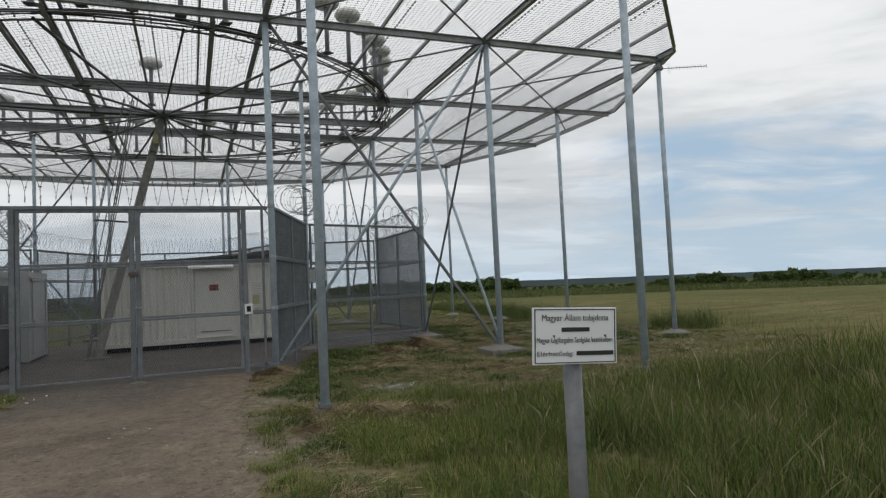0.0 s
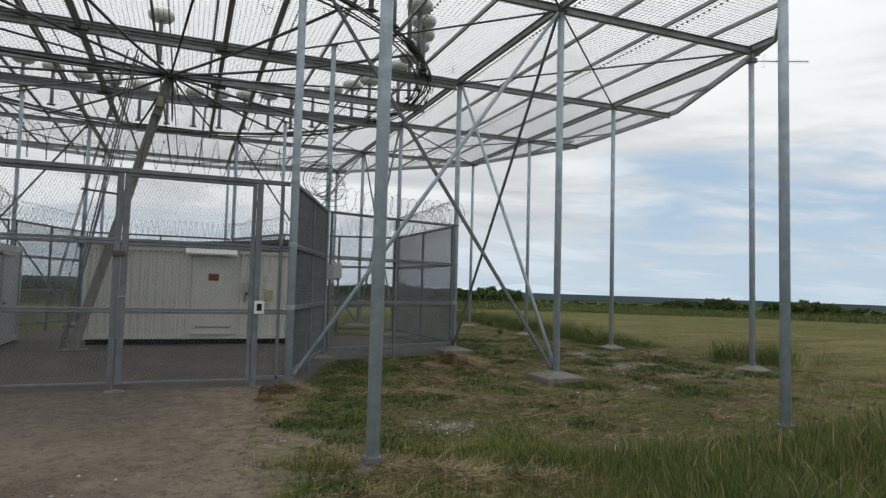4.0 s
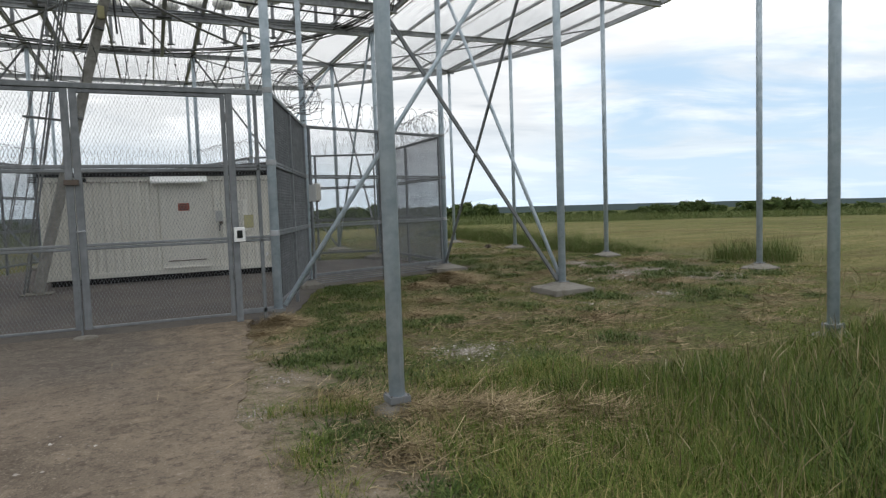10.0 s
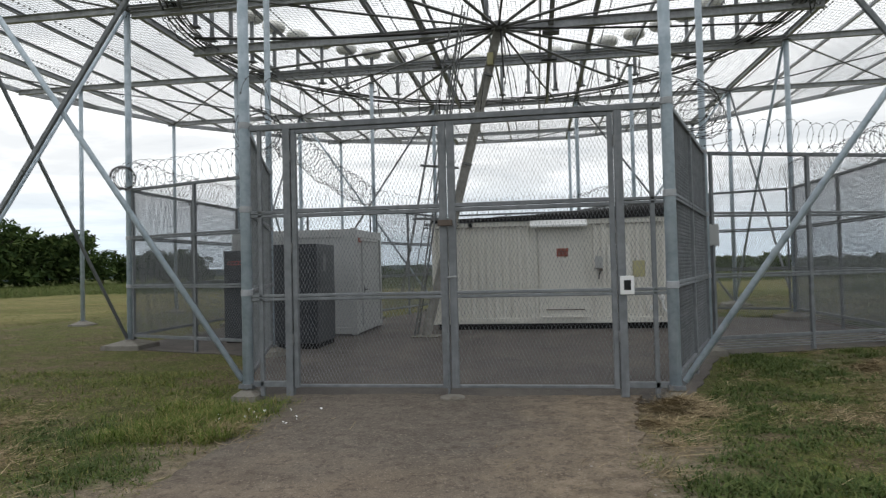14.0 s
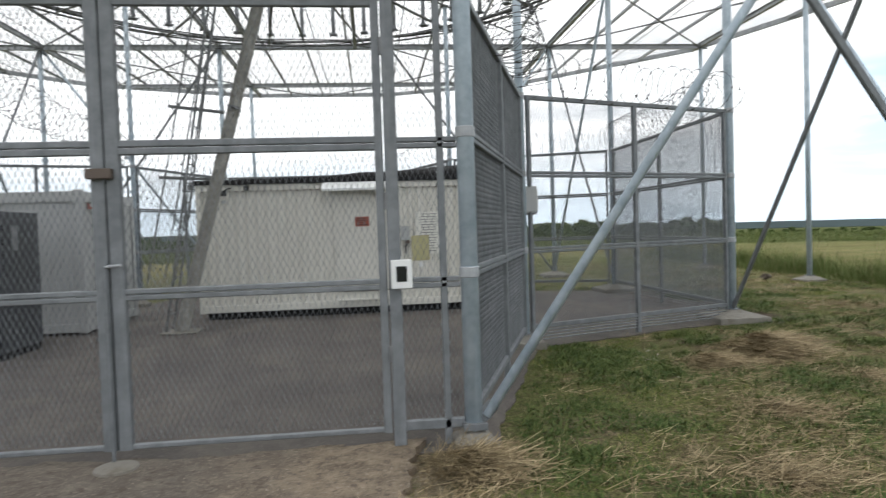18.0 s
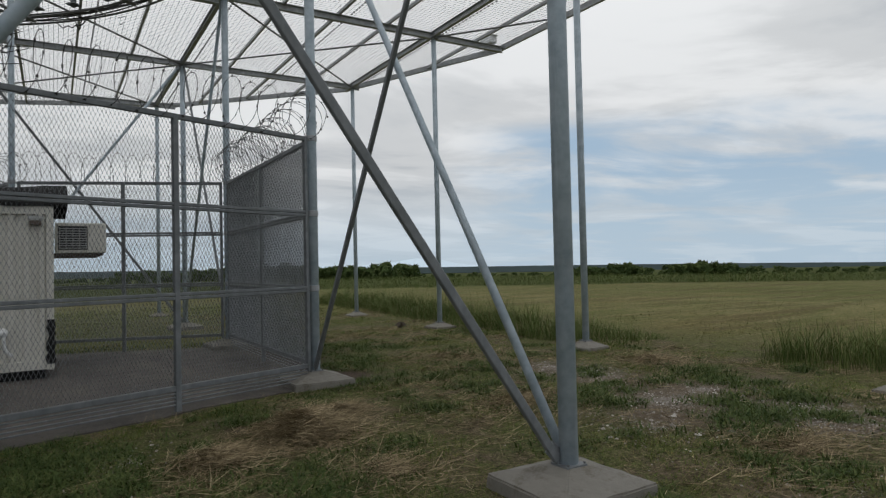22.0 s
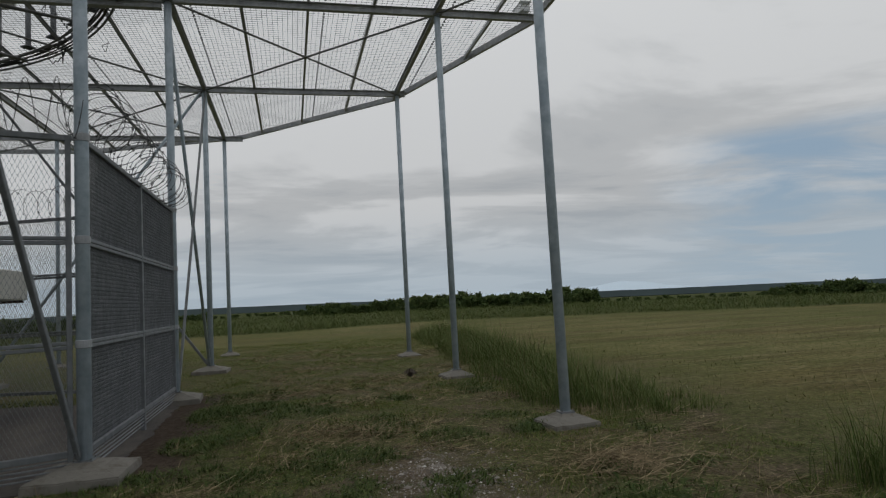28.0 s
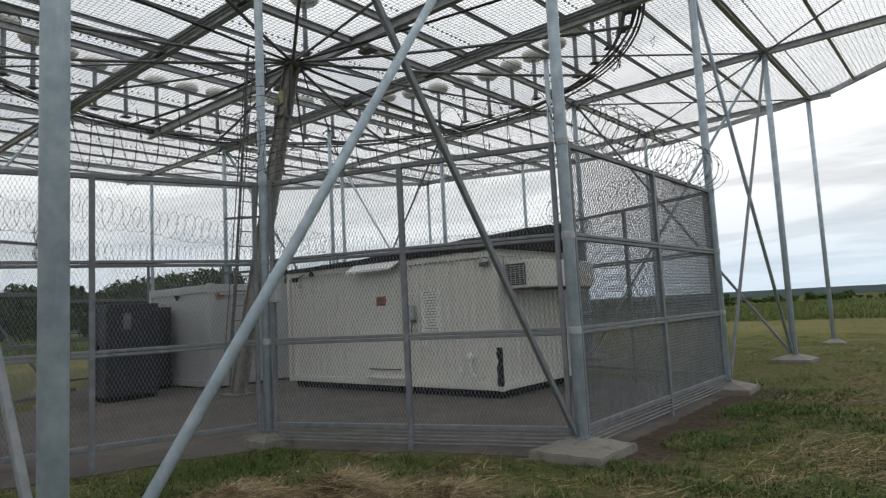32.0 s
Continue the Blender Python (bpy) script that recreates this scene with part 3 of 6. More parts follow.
def ragged(pts, step, amount, z, mat, name, label, category):
    """A flat sheet with an uneven edge, 8 mm thick at its rim."""
    edge = []
    for (x0, y0), (x1, y1) in zip(pts, pts[1:] + pts[:1]):
        k = max(1, int(math.hypot(x1 - x0, y1 - y0) / step))
        for i in range(k):
            x, y = x0 + (x1 - x0) * i / k, y0 + (y1 - y0) * i / k
            rough = [amount * (noise.noise((x * 1.1, y * 1.1, k)) + 0.5 * noise.noise((x * 3.1, y * 3.1, k)) + 0.45 * noise.noise((x * 9.0, y * 9.0, k))) for k in (5, 15)]
            edge.append((x + rough[0], y + rough[1]))
    bm = B()
    loop = [bm.verts.new((x, y, z)) for x, y in edge]
    sides = [bm.edges.new((a, b)) for a, b in zip(loop, loop[1:] + loop[:1])]
    bmesh.ops.triangle_fill(bm, use_beauty=True, use_dissolve=False, edges=sides, normal=UP)
    out = bmesh.ops.extrude_face_region(bm, geom=bm.faces[:])
    bmesh.ops.translate(bm, vec=(0, 0, -0.06), verts=[g for g in out["geom"] if isinstance(g, bmesh.types.BMVert)])
    return tagged(part(name, bm, mat), label, category, kind="structure")


build_ground()
ragged([(-2.2, -7.45), (-1.75, -9.5), (-1.6, -14), (-1.5, -60), (1.5, -60), (1.45, -16), (1.45, -12), (2.1, -7.45)], 0.05, 0.13, -0.112, ROAD, "road", "worn dusty asphalt track leading to the gate", "road")
T = 0.10
yard = [(2.5 + T, -7.62), (CORNER + T, -CORNER - T), (7.66, -2.5 - T), (7.66, 2.5 + T), (CORNER + T, CORNER + T), (2.5 + T, 7.66)]
yard = yard + [(-x, y) for x, y in yard[::-1]]
ragged(yard, 0.12, 0.10, -0.165, TARMAC, "pavement", "grey tarmac yard inside the fence", "pavement")

# ---------------------------------------------------------------- posts, footings and braces


def footing_meshes():
    """A square block with a low pyramid cap, edges worn."""
    corners = ((-1, -1), (1, -1), (1, 1), (-1, 1))
    out = []
    for name, levels in (("block", ((0.63, -0.24), (0.615, -0.036))), ("cap", ((0.608, -0.040), (0.13, 0.062)))):
        bm = B()
        lo, hi = [[bm.verts.new((sx * a, sy * a, z)) for sx, sy in corners] for a, z in levels]
        for k in range(4):
            bm.faces.new((lo[k], lo[(k + 1) % 4], hi[(k + 1) % 4], hi[k]))
        bm.faces.new(hi), bm.faces.new(lo[::-1])
        bmesh.ops.bevel(bm, geom=[e for e in bm.edges], offset=0.014, segments=2, affect="EDGES")
        bmesh.ops.subdivide_edges(bm, edges=[e for e in bm.edges if e.calc_length() > 0.3], cuts=7, use_grid_fill=True)
        for v in bm.verts:
            v.co += Vector([0.011 * noise.noise(v.co * 7 + Vector((k * 9, 0, 0))) + 0.005 * noise.noise(v.co * 26 + Vector((k * 9, 0, 0))) for k in range(3)])
        out.append(mesh_of(name, bm, CONCRETE))
    return out


BLOCK, CAP = footing_meshes()


def footing(x, y, scale=1.0, turn=0.0):
    m = pose(x, y, -0.075 if scale < 0.3 else -0.05, 0, 0, turn) @ Matrix.Diagonal((scale, scale, 1, 1))
    ob = thing("concrete_footing", m, "weathered concrete footing block under a post", "footing", "post footings")
    part("block", BLOCK, None, ob), part("cap", CAP, None, ob)


def post_meshes(r):
    bm = B()
    rod(bm, (0, 0, -0.14), (0, 0, DECK - 0.15), r, 20)
    t = mesh_of("tube", bm, TUBE, True)
    bm = B()
    lathe(bm, [(r + 0.001, 3.135), (r + 0.008, 3.14), (r + 0.008, 3.21), (r + 0.001, 3.215)], 20)
    c = mesh_of("collar", bm, BEAM)
    bm = B()
    box(bm, -r * 1.35, -r * 1.35, -0.03, r * 1.35, r * 1.35, 0.022, 0.004)
    p = mesh_of("base_plate", bm, STEEL)
    bm = B()
    box(bm, -r * 1.5, -r * 1.5, DECK - 0.17, r * 1.5, r * 1.5, DECK - 0.145, 0.003)
    h = mesh_of("head_plate", bm, STEEL)
    bm = B()
    rod(bm, (0, 0, 0.018), (0, 0, 0.036), 0.009, 6)
    return t, c, p, h, mesh_of("bolt", bm, STEEL_DARK)


POSTS = {}


def post(x, y, r, label, collars=()):
    if r not in POSTS:
        POSTS[r] = post_meshes(r)
    t, c, p, h, bolt = POSTS[r]
    ob = thing("support_post", (x, y, 0), label, "post", "deck support posts")
    part("tube", t, None, ob), part("base_plate", p, None, ob), part("head_plate", h, None, ob)
    for z in collars:
        part("collar", c, None, ob).location.z = z
    for sx in (-1, 1):
        for sy in (-1, 1):
            part("bolt", bolt, None, ob).location = (sx * r * 1.12, sy * r * 1.12, 0)


def cross_brace(a, b):
    """Two bars crossed between the feet and heads of two posts."""
    a, b = Vector((*a, 0)), Vector((*b, 0))
    d = (b - a).normalized()
    s = Vector((-d.y, d.x, 0))
    ob = thing("cross_brace", a, "pair of crossed galvanised steel bracing bars between posts", "brace", "cross braces")
    for k, (p, q) in enumerate(((a, b), (b, a))):
        e = (q - p).normalized()
        off = s * (0.03 if k else -0.03)
        bm = B()
        lo, hi = p - a + e * 0.09 + off + UP * 0.06, q - a - e * 0.09 + off + UP * (DECK - 0.20)
        if k:
            bar(bm, lo, hi, 0.045, 0.06)
            br = part("brace_bar", bm, STEEL, ob, "darker flat-sided galvanised bar")
        else:
            rod(bm, lo, hi, 0.036, 14)
            br = part("brace_tube", bm, TUBE, ob, "", True)
        for z, c in ((0.10, p + e * 0.10), (DECK - 0.25, q - e * 0.10)):
            part("gusset", bar(B(), c - a + off - e * 0.05 + UP * (z - 0.05), c - a + off + e * 0.05 + UP * (z + 0.05), 0.012, 0.10), STEEL, br)


for x, y in RING2:
    gate_side = abs(x) < 3 and y < 0
    post(x, y, 0.066, "tall galvanised steel tube post at the fence corner" if abs(x) + abs(y) < 14 else "tall galvanised tube post on a concrete footing with braces", (0.0, -1.03, -2.05) if abs(x) + abs(y) < 14 else ())
    footing(x, y, 0.25 if gate_side else 0.67, random.uniform(-6, 6))
for x, y in RING3:
    post(x, y, 0.060, "tall slim galvanised steel tube post under the deck's edge")
    footing(x, y, 0.28 if (y < -12 and x > 0) else 0.46, random.uniform(-6, 6))
for x, y in INNER:
    post(x, y, 0.055, "galvanised steel tube post at the fence's inner corner", (0.0, -1.03, -2.05))
    footing(x, y, 0.36)
for sx in (-1, 1):
    for sy in (-1, 1):
        cross_brace((sx * 2.5, sy * 7.5), (sx * 7.5, sy * 7.5))
        cross_brace((sx * 7.5, sy * 7.5), (sx * 7.5, sy * 2.5))

# ---------------------------------------------------------------- the deck
deck = thing("antenna_deck", (0, 0, DECK), "round raised deck of galvanised beams with steel wire mesh", "deck")
for c in (-12.5, -7.5, -2.5, 2.5, 7.5, 12.5):
    h = 0.15
    lo, hi = across("y", c)
    part("main_beam", prism(B(), (lo + 0.05, c, -0.105), (hi - 0.05, c, -0.105), ibeam(0.10, h)), BEAM, deck)
for c in (-12.5, -7.5, -2.5, 2.5, 7.5, 12.5):
    lo, hi = across("x", c)
    part("cross_beam", prism(B(), (c, lo + 0.05, -0.05), (c, hi - 0.05, -0.05), ibeam(0.09, 0.14)), BEAM, deck)
k = -11
while k <= 11:
    c = 1.25 * k
    if abs(c) % 5 != 2.5:
        lo, hi = across("x", c)
        part("purlin", prism(B(), (c, lo + 0.04, -0.012), (c, hi - 0.04, -0.012), channel(0.05, 0.075, 0.006)), BEAM, deck)
    k += 1
for (x0, y0), (x1, y1) in zip(RIM, RIM[1:] + RIM[:1]):
    part("rim_beam", prism(B(), (x0, y0, -0.03), (x1, y1, -0.03), channel(0.07, 0.14)), BEAM, deck)
# deeper girders under the middle of the deck
for c in (-2.5, 0.0, 2.5):
    part("girder", prism(B(), (-7.4, c, -0.20), (7.4, c, -0.20), ibeam(0.13, 0.21, 0.012)), BEAM, deck)
for c in (-1.5, 1.5):
    part("girder", prism(B(), (c, -7.4, -0.15), (c, 7.4, -0.15), ibeam(0.10, 0.14)), BEAM, deck)
# splice clamps where the heavy beams cross
for x in (-1.5, 1.5):
    for y in (-2.5, 0.45, 2.5):
        part("splice_clamp", box(B(), x - 0.20, y - 0.12, -0.26, x + 0.20, y + 0.12, -0.19, 0.01), STEEL_DARK, deck)
# plan bracing rods between the ring of posts and the edge
for sx in (-1, 1):
    for sy in (-1, 1):
        for p, q in (((7.5, 7.5), (12.5, 2.5)), ((7.5, 7.5), (2.5, 12.5)), ((7.5, 2.5), (12.5, 7.5)), ((2.5, 7.5), (7.5, 12.5)), ((2.5, 2.5), (7.5, 7.5)), ((12.5, 2.5), (14.3, 0.2)), ((2.5, 12.5), (0.2, 14.3))):
            bm = rod(B(), (sx * p[0], sy * p[1], -0.13), (sx * q[0], sy * q[1], -0.13), 0.022, 6)
            part("brace_rod", bm, STEEL_DARK, deck)


def deck_mesh():
    """Welded mesh of round wires, one way over the other."""
    vs, fs = [], []

    def wire(p, q, r):
        d, s, u = frame_of(p, q)
        i = len(vs)
        for e in (p, q):
            for k in range(3):
                w = math.radians(90 + 120 * k)
                vs.append(tuple(Vector(e) + s * r * math.cos(w) + u * r * math.sin(w)))
        fs.extend((i + k, i + (k + 1) % 3, i + 3 + (k + 1) % 3, i + 3 + k) for k in range(3))

    step = 0.10
    n = int(14.6 / step)
    for i in range(-n, n + 1):
        c = i * step + 0.01
        for axis, z in (("x", 0.034), ("y", 0.040)):
            span = across(axis, c)
            if span and span[1] - span[0] > 0.3:
                a, b = span[0] + 0.03, span[1] - 0.03
                wire((c, a, z), (c, b, z), 0.0042) if axis == "x" else wire((a, c, z), (b, c, z), 0.0042)
    return from_arrays("wire_mesh", vs, fs, GRATE)


tagged(part("wire_mesh", deck_mesh(), None, deck, "fine square welded steel wire mesh"), kind="stuff")
# small triangular wire hangers under the mesh
for k in range(44):
    w = 2 * math.pi * k / 44
    r = (5.3, 6.2, 7.7)[k % 3]
    x, y = r * math.cos(w), r * math.sin(w)
    t = Vector((-math.sin(w), math.cos(w), 0))
    c = Vector((x, y, 0.02))
    bm = tube(B(), [c - t * 0.13, c + t * 0.13, c + t * 0.03 - UP * 0.16, c - t * 0.03 - UP * 0.16], 0.009, 5, True)
    part("hanger", bm, STEEL_DARK, deck)
# clips along the mesh seams
bm = B()
for i in range(-5, 6):
    c = 2.5 * i + 0.32
    lo, hi = across("x", c)
    y = lo + 0.2
    while y < hi - 0.1:
        box(bm, c - 0.018, y - 0.016, 0.012, c + 0.018, y + 0.016, 0.046)
        y += 0.15
tagged(part("clip_strip", bm, STEEL_DARK, deck), kind="stuff")


# ---------------------------------------------------------------- fence
def strand_panel(w, h, fine=True, px=0.0215, py=0.088, name="mesh_panel"):
    """Expanded metal: zigzag strands with depth, in the plane x-z from the lower left corner."""
    cols, rows = int(w / px), int(h / (py / 2))
    sx, sz = w / cols, h / rows
    i, j = np.meshgrid(np.arange(cols), np.arange(rows), indexing="ij")
    lean = ((i + j) % 2).astype(float)
    x0, x1 = (i + 0.5 + (lean - 0.5) * 0.9) * sx, (i + 0.5 + (0.5 - lean) * 0.9) * sx
    z0, z1 = j * sz, (j + 1) * sz
    xm, zm = (x0 + x1) / 2, (z0 + z1) / 2
    # the strands widen where they meet at the nodes
    rings = [(x0, z0, 0.0015, 0.0054), (xm, zm, 0.0014, 0.0028), (x1, z1, 0.0015, 0.0054)] if fine else [(x0, z0, 0.0015, 0.0038), (x1, z1, 0.0015, 0.0038)]
    vs = np.zeros((cols, rows, 3 * len(rings), 3))
    for m, (x, z, t, d) in enumerate(rings):
        for k, (ox, oy) in enumerate(((-t, -d), (t, 0.0), (-t, d))):
            vs[:, :, 3 * m + k] = np.stack([x + ox, np.full_like(x, oy), z * 1.0], -1)
    base = (np.arange(cols * rows) * 3 * len(rings)).reshape(-1, 1, 1)
    quad = np.array([[3 * m + k, 3 * m + k + 1, 3 * m + k + 4, 3 * m + k + 3] for m in range(len(rings) - 1) for k in range(2)])[None]
    return from_arrays(name, vs.reshape(-1, 3), (base + quad).reshape(-1, 4), MESH)


PANELS = {}


def panel(w, h, fine=True):
    key = (round(w, 2), round(h, 2), fine)
    if key not in PANELS:
        PANELS[key] = strand_panel(*key)
    return PANELS[key]


RAILS = (0.09, 1.12, 2.14, 3.16)


def pair_rail(x0, x1, z, h, y=0.0, deep=0.05):
    """The frames of two panels that meet, with a dark joint between them."""
    bm = B()
    for s in (-1, 1):
        bar(bm, (x0, y, z + s * (h + 0.006) / 4), (x1, y, z + s * (h + 0.006) / 4), deep, (h - 0.006) / 2)
    return bm


def fence_side(a, b, label, posts=(0.5,), fine=True):
    """One straight side from post a to post b, with rails, uprights and mesh panels."""
    a, b = Vector((*a, 0)), Vector((*b, 0))
    run = (b - a).length
    turn = math.degrees(math.atan2(b.y - a.y, b.x - a.x))
    ob = thing("fence_section", pose(a.x, a.y, 0, 0, 0, turn), label, "fence", "fence sides")
    lo, hi = 0.09, run - 0.09
    for z in RAILS:
        part("rail", pair_rail(lo, hi, z, 0.082) if z > 0.2 and z < 3 else bar(B(), (lo, 0, z), (hi, 0, z), 0.05, 0.06), STEEL, ob)
    stops = [lo + 0.03] + [run * p for p in posts] + [hi - 0.03]
    for i, x in enumerate(stops):
        wide = 0.065 if 0 < i < len(stops) - 1 else 0.05
        part("upright", bar(B(), (x, 0, -0.17 if wide > 0.06 else 0.02), (x, 0, 3.18), wide, 0.06), STEEL, ob)
    for x0, x1 in zip(stops, stops[1:]):
        for z0, z1 in zip(RAILS, RAILS[1:]):
            p = part("mesh_panel", panel(x1 - x0 - 0.05, z1 - z0 - 0.06, fine), None, ob)
            p.location = (x0 + 0.025, 0.012, z0 + 0.03)
    return ob


def foot_slats(ob, run):
    """Thin bars that close the gap below the bottom rail."""
    for k in range(4):
        part("foot_slat", bar(B(), (0.12, -0.01, 0.035 - 0.042 * k), (run - 0.12, -0.01, 0.035 - 0.042 * k), 0.02, 0.016), STEEL, ob)


LAB = "galvanised fence side of steel frames filled with expanded metal"
for sx, sy in ((1, -1), (1, 1), (-1, 1), (-1, -1)):
    fence_side((sx * 2.5, sy * 7.5), (sx * CORNER, sy * CORNER), LAB, fine=sy < 0)
    slant = fence_side((sx * CORNER, sy * CORNER), (sx * 7.5, sy * 2.5), LAB, fine=sy < 0)
    if sx > 0 and sy < 0:
        foot_slats(slant, math.hypot(7.5 - CORNER, CORNER - 2.5))
for a, b in (((7.5, -2.5), (7.5, 2.5)), ((-7.5, -2.5), (-7.5, 2.5)), ((-2.5, 7.5), (2.5, 7.5))):
    side_fence = fence_side(a, b, LAB, fine=a[0] > 7)
    if a[0] > 7:
        foot_slats(side_fence, 5.0)

# gate side
GATE_RAILS = (0.02, 1.06, 2.075, 3.10)
gate = thing("fence_section", (0, -7.5, 0), "fixed galvanised frame round the double gate with narrow mesh strips", "fence", "fence sides")
part("lintel", bar(B(), (-2.42, 0, 3.135), (2.42, 0, 3.135), 0.07, 0.07), STEEL, gate)
for x, w in ((-1.955, 0.09), (1.955, 0.09), (-2.31, 0.05), (2.31, 0.05)):
    part("upright", bar(B(), (x, 0, -0.13), (x, 0, 3.10), w, 0.09 if w > 0.06 else 0.05), STEEL, gate)
for x0, x1 in ((-2.43, -2.00), (2.00, 2.43)):
    for z in GATE_RAILS[:3]:
        part("rail", pair_rail(x0, x1, z, 0.08) if z > 0.5 else bar(B(), (x0, 0, z), (x1, 0, z), 0.05, 0.07), STEEL, gate)
    for z0, z1 in zip(GATE_RAILS, GATE_RAILS[1:]):
        p = part("mesh_panel", panel(x1 - x0, z1 - z0 - 0.08), None, gate)
        p.location = (x0, 0.01, z0 + 0.04)
part("door_box", box(B(), 2.085, 0.02, 1.22, 2.215, 0.055, 1.405, 0.006), YELLOWED, gate, "yellowed plate behind the narrow mesh strip")
for s in (-1, 1):
    leaf = thing("gate_leaf", (0, -7.5, 0), "closed galvanised gate leaf filled with expanded metal", "gate", "gate leaves")
    x0, x1 = s * 0.006, s * 1.90
    for z, h in ((0.0, 0.035), (1.06, 0.08), (2.075, 0.10), (3.07, 0.05)):
        bm = pair_rail(min(x0, x1), max(x0, x1), z, h) if h > 0.06 else bar(B(), (min(x0, x1), 0, z), (max(x0, x1), 0, z), 0.04, h)
        part("rail", bm, STEEL, leaf)
    for x, w in ((x0 + s * 0.045, 0.09), (x1 - s * 0.03, 0.06)):
        part("stile", bar(B(), (x, 0, -0.02), (x, 0, 3.09), w, 0.06), STEEL, leaf)
    for z0, z1 in zip((0.0, 1.06, 2.075), (1.06, 2.075, 3.07)):
        p = part("mesh_panel", panel(1.75, z1 - z0 - 0.07), None, leaf)
        p.location = (min(x0 + s * 0.08, x1 - s * 0.055), 0.012, z0 + 0.035)
    for z in (0.5, 1.6, 2.7):
        part("hinge", rod(B(), (x1 + s * 0.006, -0.035, z), (x1 + s * 0.006, -0.035, z + 0.12), 0.016, 8), STEEL_DARK, leaf)
    if s < 0:
        bm = rod(B(), (-0.02, -0.05, -0.09), (-0.02, -0.05, 1.28), 0.013, 8)
        bolt = part("drop_bolt", bm, STEEL, leaf)
        part("bolt_handle", rod(B(), (-0.02, -0.05, 1.26), (0.10, -0.09, 1.27), 0.011, 8), BEAM, bolt)
        part("lock_box", box(B(), -0.11, -0.085, 1.86, 0.06, -0.03, 1.93, 0.006), LATCH, leaf, "rusty lock bar")
stopper = thing("gate_stop", (0.02, -7.62, -0.112), "low round concrete gate stop on the track", "gate stop")
part("disc", lathe(B(), [(0.15, -0.02), (0.14, 0.015), (0.07, 0.03)], 20), CONCRETE, stopper)

pad = thing("keypad", (2.00, -7.575, 1.03), "small white access reader with a dark screen", "keypad")
part("housing", box(B(), -0.075, -0.03, 0, 0.075, 0.025, 0.205, 0.008), WHITE, pad)
part("screen", box(B(), -0.038, -0.036, 0.05, 0.038, -0.028, 0.16, 0.003), GLASS, pad)
jb = thing("junction_box", (CORNER + 0.12, -CORNER + 0.08, 1.62), "small grey junction box on the fence post", "junction box")
part("case", box(B(), -0.09, -0.07, 0, 0.09, 0.07, 0.36, 0.01), GREYPAINT, jb)
part("lid", box(B(), -0.075, -0.078, 0.02, 0.075, -0.068, 0.34, 0.004), GREYPAINT, jb)


def razor_coil(a, b, r, turns, name_label, seed, sag=0.0, wave=0.0):
    """A stretched coil of barbed tape from a to b."""
    rnd = random.Random(seed)
    a, b = Vector(a), Vector(b)
    d, s, u = frame_of(a, b)
    ob = thing("razor_wire_coil", a, name_label, "razor wire", "razor wire coils")
    pts, n = [], 18
    k = turns * n
    jit = [rnd.uniform(0.82, 1.12) for _ in range(turns + 2)]
    for i in range(k + 1):
        f = i / k
        w = 2 * math.pi * i / n
        tr = i / n
        rr = r * (jit[int(tr)] * (1 - tr % 1) + jit[int(tr) + 1] * (tr % 1))
        p = (b - a) * f + s * rr * math.cos(w) + u * (rr * math.sin(w) - sag * math.sin(math.pi * f)) + d * wave * math.sin(3 * w / 2.0)
        pts.append(p)
    bm = tube(B(), pts, 0.0042, 4)
    wire = part("wire", bm, RAZOR, ob)
    bm = B()
    for i in range(0, k, 2):
        p, t = pts[i], (pts[min(k, i + 1)] - pts[i]).normalized()
        o = t.cross(Vector((rnd.uniform(-1, 1), rnd.uniform(-1, 1), rnd.uniform(-1, 1)))).normalized() * 0.013
        q = [bm.verts.new(v) for v in (p - t * 0.02 + o, p + t * 0.02 + o, p + t * 0.006 - o * 0.2, p + t * 0.02 - o, p - t * 0.02 - o, p - t * 0.006 - o * 0.2)]
        bm.faces.new((q[0], q[1], q[2], q[5])), bm.faces.new((q[5], q[2], q[3], q[4]))
    tagged(part("barbed_tape", bm, RAZOR, ob), kind="stuff")


LABW = "stretched coil of grey razor wire along the fence top"
Z = 3.47
seed = 1
for sx, sy in ((1, -1), (1, 1), (-1, 1), (-1, -1)):
    razor_coil((sx * CORNER, sy * CORNER, Z), (sx * 7.5, sy * 2.5, Z), 0.31, 15, LABW, seed, 0.03)
    seed += 1
    if sy > 0:
        razor_coil((sx * 2.5, sy * 7.5, Z), (sx * CORNER, sy * CORNER, Z), 0.31, 15, LABW, seed, 0.03)
    else:
        razor_coil((sx * 3.0, sy * 6.1, 3.45), (sx * (CORNER + 0.1), sy * (CORNER - 0.1), 3.7), 0.33, 11, LABW, seed, -0.1)
    seed += 1
for a, b in (((7.5, -2.3, 3.55), (7.5, 2.5, 3.5)), ((-7.5, -2.5, Z), (-7.5, 2.5, Z)), ((-2.5, 7.5, Z), (2.5, 7.5, Z))):
    razor_coil(a, b, 0.33, 26, LABW, seed, 0.04)
    seed += 1
razor_coil((-2.4, -7.5, 3.50), (2.4, -7.5, 3.42), 0.27, 20, "stretched coil of razor wire above the gate", 70, 0.02)
razor_coil((-3.7, -3.6, 4.0), (-3.95, 3.8, 3.55), 0.33, 34, "sagging coil of razor wire strung between the inner corners", 71, 0.12)
razor_coil((3.72, -3.95, 4.35), (3.95, -3.65, 3.35), 0.36, 7, "loose hanging end of razor wire at the inner corner", 72)
# rolled up rest of the coil on the far corner post
razor_coil((-7.62, -2.62, 3.42), (-7.40, -2.75, 3.38), 0.24, 14, "tight rolled bundle of razor wire at the fence corner", 90)

